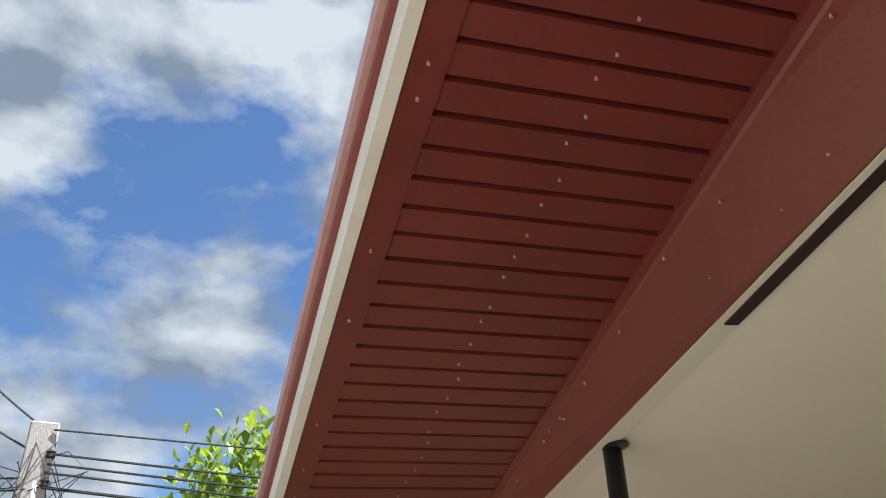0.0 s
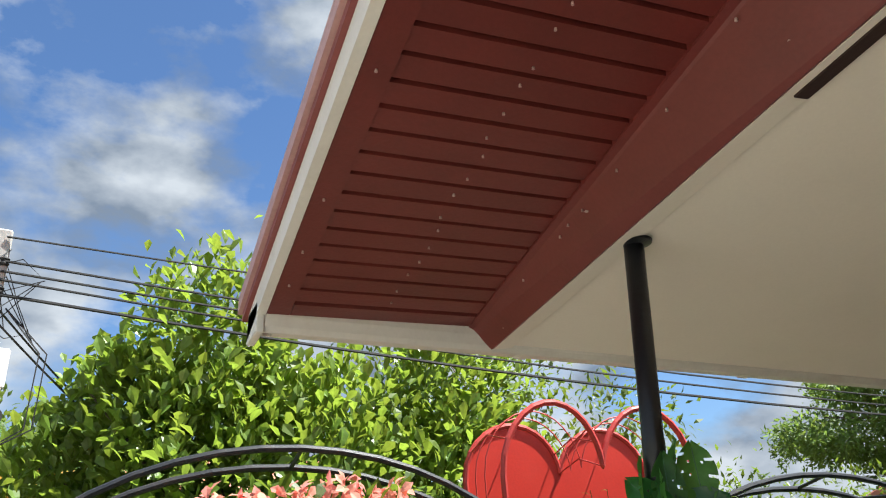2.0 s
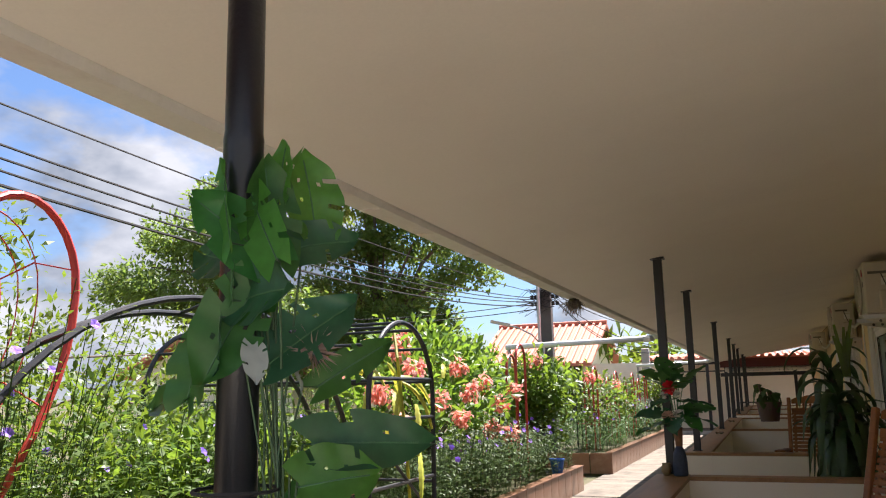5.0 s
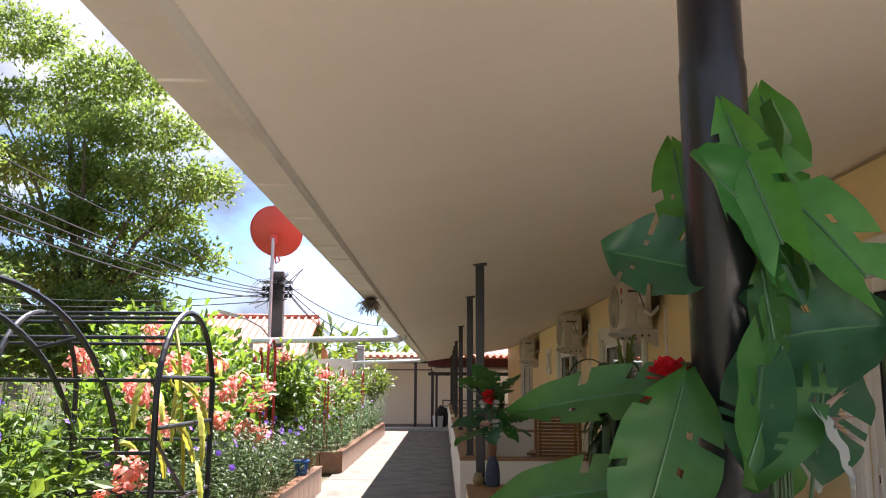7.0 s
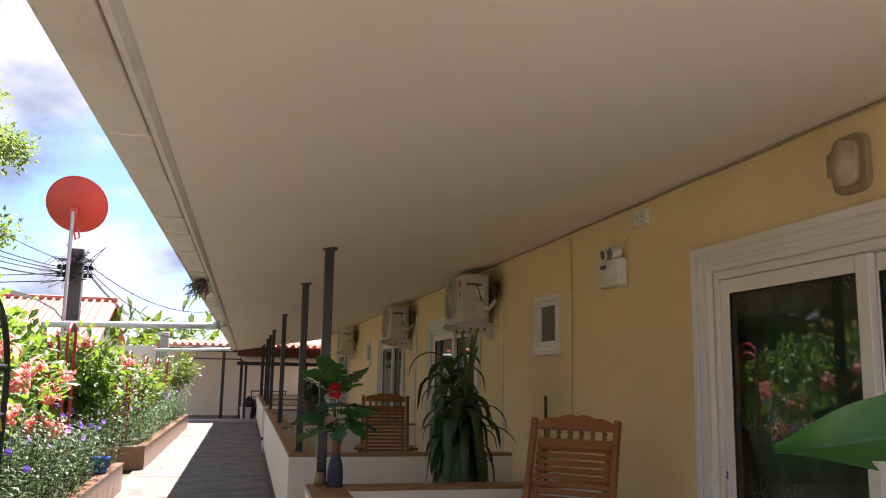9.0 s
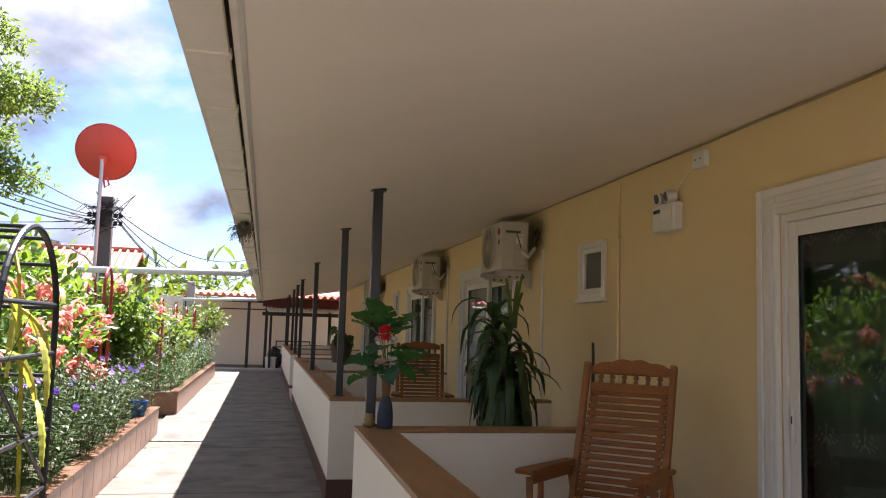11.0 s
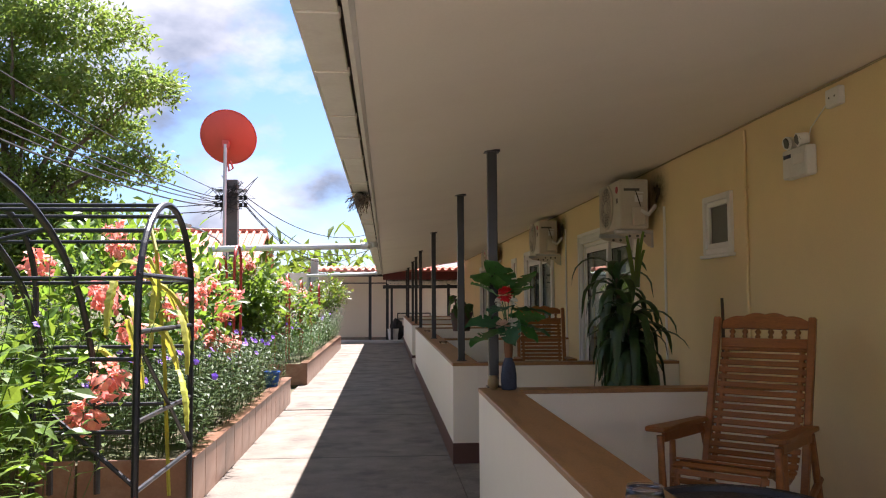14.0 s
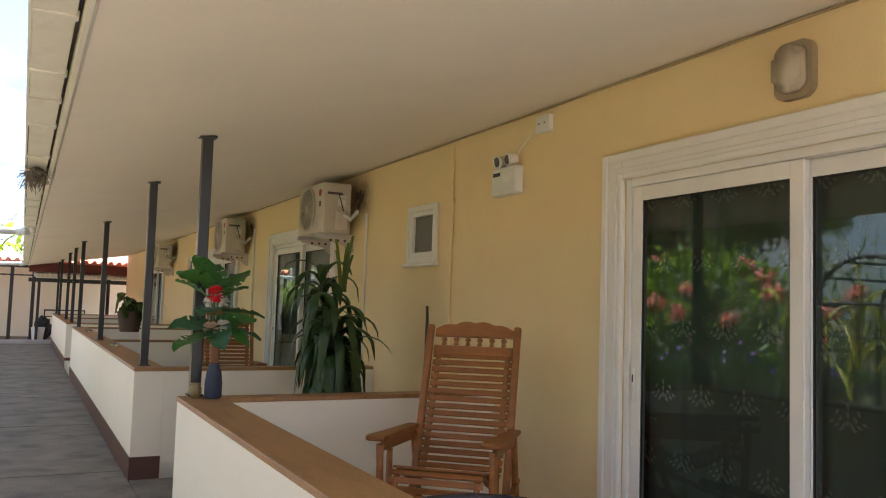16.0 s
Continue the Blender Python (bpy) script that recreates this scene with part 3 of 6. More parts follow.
def sliding_door(c, idx):
    d = thing("door_%d" % idx, "white framed sliding glass door, closed, with patterned curtains", "sliding door", (WALL_X, c, FLOOR), kind="structure")
    H = DT - FLOOR
    for nm, sp in (("trim", (-0.035, 0.0, -DW - 0.15, -DW, -0.05, H + 0.14)), ("trim", (-0.035, 0.0, DW, DW + 0.15, -0.05, H + 0.14)), ("trim", (-0.035, 0.0, -DW, DW, H, H + 0.14))):
        part(nm, boxes(sp, bevel=0.008), UPVC, d, "moulded white trim")
    for sp in ((-0.05, -0.035, -DW - 0.155, -DW - 0.105, -0.05, H + 0.145), (-0.05, -0.035, DW + 0.105, DW + 0.155, -0.05, H + 0.145), (-0.05, -0.035, -DW - 0.105, DW + 0.105, H + 0.095, H + 0.145), (-0.043, -0.035, -DW - 0.06, -DW - 0.03, -0.05, H + 0.06), (-0.043, -0.035, DW + 0.03, DW + 0.06, -0.05, H + 0.06), (-0.043, -0.035, -DW - 0.03, DW + 0.03, H + 0.03, H + 0.06)):
        part("moulding", boxes(sp, bevel=0.006), UPVC, d)
    part("frame", boxes((0.0, 0.11, -DW, -DW + 0.04, 0, H), (0.0, 0.11, DW - 0.04, DW, 0, H), (0.0, 0.11, -DW + 0.04, DW - 0.04, H - 0.045, H), (0.0, 0.11, -DW + 0.04, DW - 0.04, 0, 0.04), bevel=0.003), UPVC, d)
    for y0, y1, xo in ((0.0, DW - 0.042, 0.012), (-DW + 0.042, 0.07, 0.055)):
        leaf = part("door_panel", boxes((xo, xo + 0.04, y0, y0 + 0.075, 0.042, H - 0.047), (xo, xo + 0.04, y1 - 0.075, y1, 0.042, H - 0.047), (xo, xo + 0.04, y0 + 0.075, y1 - 0.075, H - 0.125, H - 0.047), (xo, xo + 0.04, y0 + 0.075, y1 - 0.075, 0.042, 0.14), bevel=0.004), UPVC, d)
        gp = part("pane", sheet(xo + 0.018, y0 + 0.073, y1 - 0.073, 0.138, H - 0.123), GLASS, leaf)
        gp.visible_shadow = False
        part("gasket", boxes((xo + 0.006, xo + 0.016, y0 + 0.073, y0 + 0.081, 0.138, H - 0.123), (xo + 0.006, xo + 0.016, y1 - 0.081, y1 - 0.073, 0.138, H - 0.123), (xo + 0.006, xo + 0.016, y0 + 0.081, y1 - 0.081, H - 0.131, H - 0.123)), RUBBER, leaf)
    part("handle", boxes((-0.004, 0.012, DW - 0.088, DW - 0.066, 0.86, 1.04), bevel=0.004), UPVC, d, "recessed white handle")
    part("latch", boxes((-0.007, -0.003, DW - 0.081, DW - 0.073, 0.96, 1.0)), RUBBER, d)
    # curtains hang behind the glass
    cu = thing("curtain", "grey-green damask curtain hanging behind glass door", "curtain", (WALL_X + 0.16, c, FLOOR + 0.03), "door curtains")
    bm = bmesh.new()
    n = 90
    lo = [bm.verts.new((0.028 * math.sin(i * 0.55), -DW + 0.05 + i * (2 * DW - 0.1) / n, 0)) for i in range(n + 1)]
    hi = [bm.verts.new((0.018 * math.sin(i * 0.55), -DW + 0.05 + i * (2 * DW - 0.1) / n, H - 0.05)) for i in range(n + 1)]
    for i in range(n):
        bm.faces.new((lo[i], lo[i + 1], hi[i + 1], hi[i]))
    part("cloth", bm, CURT, cu, smooth=True)
    bm = bmesh.new()
    for i in range(8):
        for j in range(6):
            damask(bm, -DW + 0.2 + i * 0.27 + (0.13 if j % 2 else 0), 0.15 + j * 0.34, -0.036, 0.12)
    part("motif", bm, CURT2, cu, "paler woven leaf motif", "stuff")
    part("rail", bar((0, -DW, H - 0.02), (0, DW, H - 0.02), r=0.012), STEEL, cu)
    return d


for c, i in DOORS:
    sliding_door(c, i)


def small_window(c, idx):
    w = thing("window_%d" % idx, "small white framed window with mesh and sill", "window", (WALL_X, c, 2.065), kind="structure")
    part("window_frame", boxes((-0.03, 0.05, -0.27, -0.22, -0.24, 0.24), (-0.03, 0.05, 0.22, 0.27, -0.24, 0.24), (-0.03, 0.05, -0.22, 0.22, 0.19, 0.24), (-0.03, 0.05, -0.22, 0.22, -0.24, -0.19), bevel=0.005), UPVC, w)
    part("sash", boxes((-0.012, 0.04, -0.22, -0.18, -0.19, 0.19), (-0.012, 0.04, 0.18, 0.22, -0.19, 0.19), (-0.012, 0.04, -0.18, 0.18, 0.15, 0.19), (-0.012, 0.04, -0.18, 0.18, -0.19, -0.15), bevel=0.004), UPVC, w)
    part("window_sill", boxes((-0.05, 0.0, -0.3, 0.3, -0.27, -0.242), bevel=0.005), UPVC, w)
    part("pane", boxes((0.012, 0.018, -0.18, 0.18, -0.15, 0.15)), mat("grey_insect_mesh", (0.12, 0.12, 0.11), 0.5, 0.1), w)


for c, i in WINS:
    small_window(c, i)

ACW = mat("aged_white_enamel", (0.58, 0.53, 0.45), 0.45, 0.05, 4, 70, 0.05, stain=(0.42, 0.34, 0.25), stain_amt=0.35, stain_scale=4)
ACD = mat("dark_grille", (0.09, 0.085, 0.08), 0.5)
LOGO = mat("red_badge", (0.45, 0.03, 0.06), 0.5)


def ac_unit(y, z=2.14):
    a = thing("air_conditioner", "aged white outdoor air conditioner unit on a steel wall bracket", "air conditioner", (1.72, y, z), "outdoor units")
    W, D, H = 0.78, 0.29, 0.52
    part("body", boxes((0, D, 0, W, 0.02, H), bevel=0.012), ACW, a)
    cy, cz = 0.46, 0.28
    ring = [( -0.012, cy + 0.225 * math.cos(k * math.pi / 16), cz + 0.225 * math.sin(k * math.pi / 16)) for k in range(32)]
    part("fan_ring", tube(bmesh.new(), ring, 0.012, 6, True), ACW, a)
    bm = bmesh.new()
    bmesh.ops.create_cone(bm, cap_ends=True, segments=32, radius1=0.22, radius2=0.22, depth=0.006, matrix=pose(-0.003, cy, cz, 0, 90, 0))
    part("fan_opening", bm, ACD, a, "dark fan opening")
    bm = bmesh.new()
    for r in (0.06, 0.09, 0.12, 0.15, 0.18, 0.205):
        tube(bm, [(-0.012, cy + r * math.cos(k * math.pi / 12), cz + r * math.sin(k * math.pi / 12)) for k in range(24)], 0.0035, 4, True)
    for k in range(12):
        tube(bm, [(-0.012, cy + 0.05 * math.cos(k * math.pi / 6), cz + 0.05 * math.sin(k * math.pi / 6)), (-0.012, cy + 0.22 * math.cos(k * math.pi / 6), cz + 0.22 * math.sin(k * math.pi / 6))], 0.0035, 4)
    part("guard", bm, ACW, a, "wire fan guard")
    bm = bmesh.new()
    bmesh.ops.create_cone(bm, cap_ends=True, segments=20, radius1=0.05, radius2=0.045, depth=0.012, matrix=pose(-0.016, cy, cz, 0, -90, 0))
    part("hub", bm, ACW, a)
    bm = bmesh.new()
    bmesh.ops.create_cone(bm, cap_ends=True, segments=20, radius1=0.036, radius2=0.034, depth=0.006, matrix=pose(-0.003, 0.1, 0.42, 0, -90, 0))
    part("badge", bm, LOGO, a, "round red badge")
    part("badge_bar", boxes((-0.003, 0.001, 0.075, 0.125, 0.285, 0.335)), ACD, a)
    for sp in ((0.04, 0.2, -0.004, 0.001, 0.40, 0.425), (0.15, 0.23, -0.004, 0.001, 0.29, 0.36), (0.16, 0.24, -0.004, 0.001, 0.375, 0.39)):
        part("label_plate", boxes(sp), ACD if sp[4] > 0.39 else PVC, a)
    part("valve_cover", boxes((0.12, 0.25, -0.045, 0.0, 0.05, 0.24), bevel=0.012), ACW, a)
    part("pipe", bar((0.2, -0.03, 0.2), (0.27, -0.05, 0.16), (0.33, -0.03, 0.22), (0.355, -0.02, 0.25), r=0.022), PVC, a, "insulated white pipe")
    part("cable", bar((0.15, -0.03, 0.4), (0.17, -0.04, 0.33), (0.2, -0.03, 0.24), r=0.005, seg=6), RUBBER, a)
    for yy in (0.08, 0.66):
        part("bracket", boxes((-0.03, 0.36, yy, yy + 0.04, -0.02, 0.018), (0.34, 0.36, yy, yy + 0.04, -0.16, -0.02)), STEEL, a, "grey steel bracket")
        bm = bmesh.new()
        slab(bm, [(-0.02, -0.022), (0.34, -0.022), (0.34, -0.15), (0.31, -0.15), (0.25, -0.085), (0.02, -0.045)], pose(0, yy + 0.015, 0, 90, 0, 0), 0.006)
        part("gusset", bm, ACW, a)
        for xx in (0.12, 0.2, 0.27):
            bm = bmesh.new()
            bmesh.ops.create_cone(bm, cap_ends=True, segments=10, radius1=0.014, radius2=0.014, depth=0.004, matrix=pose(xx, yy + 0.007, -0.045, 90, 0, 0))
            part("hole", bm, ACD, a)
    return a


ac_unit(2.58)
ac_unit(6.85)
ac_unit(13.4, 2.12)

# soot blown onto the wall and ceiling beside the units
def soot_mat():
    m = bpy.data.materials.new("soot_stain")
    m.use_nodes = True
    n, l = m.node_tree.nodes, m.node_tree.links
    b, tr, ms = n["Principled BSDF"], n.new("ShaderNodeBsdfTransparent"), n.new("ShaderNodeMixShader")
    b.inputs["Base Color"].default_value, b.inputs["Roughness"].default_value = (0.07, 0.05, 0.035, 1), 0.9
    co, gr, ns, mu = n.new("ShaderNodeTexCoord"), n.new("ShaderNodeTexGradient"), n.new("ShaderNodeTexNoise"), n.new("ShaderNodeMath")
    gr.gradient_type, mu.operation = "QUADRATIC_SPHERE", "MULTIPLY"
    ns.inputs["Scale"].default_value, ns.inputs["Detail"].default_value = 5.0, 6.0
    l.new(co.outputs["Object"], gr.inputs["Vector"])
    l.new(co.outputs["Object"], ns.inputs["Vector"])
    l.new(gr.outputs["Fac"], mu.inputs[0])
    l.new(ns.outputs[0], mu.inputs[1])
    dense = n.new("ShaderNodeMath")
    dense.operation, dense.use_clamp, dense.inputs[1].default_value = "MULTIPLY", True, 2.4
    l.new(mu.outputs[0], dense.inputs[0])
    l.new(dense.outputs[0], ms.inputs[0])
    l.new(tr.outputs[0], ms.inputs[1])
    l.new(b.outputs[0], ms.inputs[2])
    l.new(ms.outputs[0], n["Material Output"].inputs["Surface"])
    return m


SOOT = soot_mat()
for y in (2.5, 6.77, 13.3):
    so = structure("soot_stain", boxes((-0.02, 0.02, -1.0, 1.0, -1.0, 1.0)), SOOT, "dark soot stain on yellow wall beside the outdoor unit", "stain")
    so.matrix_world = pose(WALL_X - 0.0005, y, 2.52) @ Matrix.Diagonal((0.05, 0.42, 0.34, 1))

# emergency light, junction box, bulkhead lamp, conduits
e = thing("emergency_light", "white twin-head emergency light box on yellow wall", "emergency light", (WALL_X, -0.29, 2.34))
part("case", boxes((-0.075, 0.0, -0.15, 0.15, -0.1, 0.09), bevel=0.01), PVC, e)
part("panel", boxes((-0.079, -0.074, -0.13, 0.0, -0.02, 0.04)), UPVC, e)
part("display", boxes((-0.081, -0.078, 0.03, 0.12, 0.03, 0.055)), mat("blue_black_display", (0.02, 0.03, 0.06), 0.3), e)
for yy in (-0.07, 0.07):
    bm = bmesh.new()
    bmesh.ops.create_cone(bm, cap_ends=True, segments=18, radius1=0.035, radius2=0.045, depth=0.07, matrix=pose(-0.05, yy, 0.135, 0, -100, 12 if yy > 0 else -12))
    hd = part("lamp_head", bm, PVC, e)
    bm = bmesh.new()
    bmesh.ops.create_cone(bm, cap_ends=True, segments=18, radius1=0.036, radius2=0.03, depth=0.006, matrix=pose(-0.087, yy * 1.03, 0.13, 0, -100, 0))
    part("lens", bm, ACD, hd)
    part("neck", bar((-0.03, yy, 0.08), (-0.035, yy, 0.11), r=0.012), PVC, e)
part("cord", bar((0.0, -0.02, 0.09), (-0.008, -0.1, 0.2), (-0.008, -0.28, 0.30), r=0.004, seg=6), UPVC, e)
j = thing("junction_box", "cream plastic junction box under the ceiling", "junction box", (WALL_X, -0.69, 2.66))
part("cover", boxes((-0.04, 0, -0.075, 0.075, -0.055, 0.055), bevel=0.006), UPVC, j)
for yy in (-0.035, 0.025):
    part("screw", boxes((-0.043, -0.04, yy, yy + 0.01, -0.005, 0.005)), ACD, j)
b = thing("bulkhead_lamp", "beige oval bulkhead wall lamp with frosted cover", "wall lamp", (WALL_X, -2.58, 2.535))
def rounded(w, h, r, n=6):
    out = []
    for cx, cy, a0 in ((w - r, h - r, 0), (-w + r, h - r, 90), (-w + r, -h + r, 180), (w - r, -h + r, 270)):
        for k in range(n + 1):
            a = radians(a0 + 90 * k / n)
            out.append((cx + r * math.cos(a), cy + r * math.sin(a)))
    return out
LAMPB = mat("beige_plastic", (0.34, 0.27, 0.18), 0.5, 0.06)
bm = slab(bmesh.new(), rounded(0.098, 0.126, 0.055), pose(0, 0, 0, 90, 0, -90), 0.035)
part("base", bm, LAMPB, b)
bm = slab(bmesh.new(), rounded(0.072, 0.1, 0.052), pose(-0.034, 0, 0, 90, 0, -90), 0.05)
bmesh.ops.bevel(bm, geom=[x for x in bm.edges if all(v.co.x < -0.08 for v in x.verts)], offset=0.025, segments=3, affect="EDGES")
part("cover", bm, mat("frosted_diffuser", (0.46, 0.39, 0.29), 0.3, 0.04), b, "frosted cover", smooth=True)
con = thing("conduit", "yellow painted conduit running down the wall and along the ceiling", "conduit", (WALL_X, 0, 0))
part("pipe", bar((-0.014, 0.545, 0.15), (-0.014, 0.545, 2.72), r=0.012), WALLY, con)
part("clip", boxes((-0.03, 0, 0.52, 0.57, 2.28, 2.3)), WALLY, con)
part("clip", boxes((-0.03, 0, 0.52, 0.57, 1.3, 1.32)), WALLY, con)
part("pipe", bar((-0.012, 2.3, 0.6), (-0.012, 2.3, 2.35), r=0.013), UPVC, con)
part("pipe", bar((-0.012, 6.55, 0.6), (-0.012, 6.55, 2.5), r=0.013), UPVC, con)
part("cable", tube(bmesh.new(), [(-0.012, -5.1 + i * 0.55, zc(2.07) - 0.012 + random.uniform(-0.004, 0.003)) for i in range(50)], 0.007, 6), mat("dirty_cable", (0.38, 0.30, 0.17), 0.6), con, "cable along the ceiling joint")

# hairline seams on the ceiling, nest under the eave
n_ob = thing("bird_nest", "straggly grey twig nest tucked under the eave boards", "nest", (-0.80, 1.2, 2.28))
bm = bmesh.new()
rn = random.Random(4)
for i in range(150):
    a, el = rn.uniform(0, 6.28), rn.uniform(-0.7, 0.4)
    p = Vector((0.055 * math.cos(a), rn.uniform(-0.12, 0.12), 0.045 * el))
    q = p + Vector((rn.uniform(-0.07, 0.04), rn.uniform(-0.1, 0.1), rn.uniform(-0.1, 0.03)))
    tube(bm, [p, (p + q) / 2 + Vector((0, 0, 0.012)), q], 0.0025, 3)
part("twigs", bm, mat("grey_straw", (0.20, 0.16, 0.12), 0.9), n_ob, "", "stuff")
bm = bmesh.new()
bmesh.ops.create_icosphere(bm, subdivisions=3, radius=1)
for v in bm.verts:
    v.co = Vector((v.co.x * 0.055, v.co.y * 0.1, v.co.z * 0.045)) * (1 + 0.3 * noise.noise(v.co * 3))
part("bowl", bm, mat("mud_straw", (0.13, 0.105, 0.08), 0.95, 0.3, 20, 90, 0.8), n_ob)

# white drain pipes from the eave over the walkway
for y, x1, z0, z1 in ((6.75, -3.2, 2.27, 2.22), (19.5, -3.0, 2.27, 2.2)):
    dp = thing("drain_pipe", "white plastic drain pipe crossing above the walkway", "pipe", (-0.8, y, z0), "drain pipes")
    part("pipe", bar((0, 0, 0), (x1 + 0.8, 0, z1 - z0), r=0.045, seg=14), PVC, dp, smooth=True)
    part("collar", bar((-0.06, 0, -0.002), (-0.16, 0, -0.004), r=0.055, seg=14), PVC, dp)
    part("elbow", bar((0.02, 0, -0.02), (0.02, 0, 0.1), r=0.05, seg=14), PVC, dp)
    part("prop", bar((x1 + 0.85, 0, z1 - z0), (x1 + 0.85, 0, -z0), r=0.03), POLEC, dp)


# ---- furniture ----
def rocking_chair(at, rz):
    c = thing("rocking_chair", "varnished brown wooden slatted armchair with carved crest rail", "chair", at, "slatted armchairs", rz=rz)
    prof = [(-0.435, 0.36), (-0.455, 0.43), (-0.44, 0.49), (-0.39, 0.52), (-0.30, 0.50), (-0.20, 0.455), (-0.10, 0.42), (-0.02, 0.41), (0.05, 0.43), (0.10, 0.49), (0.14, 0.565), (0.19, 0.68), (0.24, 0.80), (0.29, 0.92), (0.352, 1.07)]
    W = 0.24
    def at_s(s):
        k = min(int(s), len(prof) - 2)
        f = s - k
        a, b2 = prof[k], prof[k + 1]
        return a[0] + (b2[0] - a[0]) * f, a[1] + (b2[1] - a[1]) * f, math.degrees(math.atan2(b2[1] - a[1], b2[0] - a[0]))
    lens = [0]
    for a, b2 in zip(prof, prof[1:]):
        lens.append(lens[-1] + math.hypot(b2[0] - a[0], b2[1] - a[1]))
    nsl = 31
    for i in range(nsl):
        d = lens[-1] * (i + 0.5) / nsl
        k = max(q for q in range(len(lens) - 1) if lens[q] <= d)
        yy, zz, an = at_s(k + (d - lens[k]) / (lens[k + 1] - lens[k]))
        o = part("slat", boxes((-W, W, -0.0158, 0.0158, -0.006, 0.006), bevel=0.003), CHAIRW, c)
        o.matrix_local = pose(0, yy, zz, an, 0, 0)
    for sx in (-1, 1):
        part("side_rail", tube(bmesh.new(), [(sx * (W - 0.03), y, z - 0.022) for y, z in prof], 0.016, 8), CHAIRW, c)
        part("back_post", boxes((-0.02, 0.02, -0.02, 0.02, 0, 1.225), bevel=0.006), CHAIRW, c).matrix_local = pose(sx * (W + 0.025), -0.02 + 0.02, 0.06, -17.5, 0, 0)
        part("front_leg", lathe([(0.018, 0), (0.024, 0.06), (0.018, 0.12), (0.022, 0.3), (0.018, 0.5), (0.02, 0.6)], 10), CHAIRW, c, smooth=True).matrix_local = pose(sx * (W + 0.05), -0.42, 0.04, 4, 0, 0)
        part("inner_leg", lathe([(0.016, 0), (0.022, 0.2), (0.016, 0.54)], 10), CHAIRW, c, smooth=True).matrix_local = pose(sx * (W + 0.04), -0.33, 0.06, 0, 0, 0)
        bm = bmesh.new()
        slab(bm, [(-0.05, -0.53), (0.05, -0.53), (0.058, -0.48), (0.042, -0.3), (0.034, 0.16), (-0.034, 0.16), (-0.042, -0.3), (-0.058, -0.48)], pose(0, 0, 0), 0.026)
        bmesh.ops.bevel(bm, geom=list(bm.edges), offset=0.006, segments=1, affect="EDGES")
        part("armrest", bm, CHAIRW, c).matrix_local = pose(sx * (W + 0.055), 0.0, 0.645, -2, 0, 0)
        part("arm_rail", boxes((-0.012, 0.012, -0.42, 0.12, -0.06, 0.0), bevel=0.004), CHAIRW, c).matrix_local = pose(sx * (W + 0.05), 0, 0.645, -2, 0, 0)
        part("brace", bar((sx * (W + 0.05), 0.14, 0.62), (sx * (W + 0.05), 0.36, 0.05), r=0.02), CHAIRW, c)
        part("stretcher", bar((sx * (W + 0.05), -0.40, 0.12), (sx * (W + 0.05), 0.30, 0.36), r=0.02), CHAIRW, c)
        part("rocker", tube(bmesh.new(), [(sx * (W + 0.045), -0.55 + 0.1 * k, 0.022 + 0.09 * ((k - 5.2) / 5.2) ** 2) for k in range(12)], 0.022, 8), CHAIRW, c)
    # carved crest
    back = pose(0, 0.352, 1.08, 72.5, 0, 0)
    def arcs():
        top = []
        for k in range(25):
            u = -1 + k / 12
            h = 0.125 + 0.045 * math.cos(u * 1.5) + 0.012 * abs(math.sin(u * 6.3))
            top.append((u * W, h))
        return [(-W, 0.085)] + top + [(W, 0.085)]
    cr = part("crest_rail", slab(bmesh.new(), [(-W, 0.085), (W, 0.085)] + arcs()[1:-1][::-1], pose(0, 0, -0.012), 0.024), CHAIRW, c, "carved scalloped crest")
    cr.matrix_local = back
    lr = part("lower_rail", boxes((-W, W, -0.03, 0.028, -0.012, 0.012), bevel=0.004), CHAIRW, c)
    lr.matrix_local = back
    for k in range(6):
        sp = part("spindle", lathe([(0.006, 0.0), (0.017, 0.014), (0.008, 0.026), (0.02, 0.042), (0.009, 0.056), (0.012, 0.066)], 8), CHAIRW, c, smooth=True)
        sp.matrix_local = back @ pose(-W + (k + 0.8) * 2 * W / 6.6, 0.025, 0, -90, 0, 0)
    part("cross_stretcher", bar((-W - 0.04, -0.36, 0.16), (W + 0.04, -0.36, 0.16), r=0.016), CHAIRW, c)
    return c


ch = rocking_chair((1.33, -0.98, 0.13), -42)
ch2 = copy_thing(ch, pose(1.2, 4.0, 0.13, 0, 0, -8))
ch2["label"] = "dark brown wooden slatted armchair behind the low wall"

# round table with dark tray top, and a glass jar
tb = thing("round_table", "black round table with rimmed top beside low wall", "table", (0.57, -2.58, 0.13))
part("tabletop", lathe([(0.3, 0.61), (0.315, 0.615), (0.322, 0.635), (0.316, 0.655), (0.302, 0.65), (0.296, 0.632), (0.01, 0.63)], 40), mat("black_wicker", (0.018, 0.02, 0.026), 0.35, 0.3, 30, 120, 0.4), tb)
for k in range(4):
    a = radians(45 + 90 * k)
    part("leg", bar((0.24 * math.cos(a), 0.24 * math.sin(a), 0), (0.2 * math.cos(a), 0.2 * math.sin(a), 0.62), r=0.014), IRON, tb)
CLEAR = bpy.data.materials.new("clear_glass")
CLEAR.use_nodes = True
_b = CLEAR.node_tree.nodes["Principled BSDF"]
_b.inputs["Transmission Weight"].default_value, _b.inputs["Roughness"].default_value, _b.inputs["IOR"].default_value = 1.0, 0.03, 1.45
jr = thing("glass_jar", "clear glass jar standing on the wooden wall cap", "jar", (0.09, -3.08, 0.9))
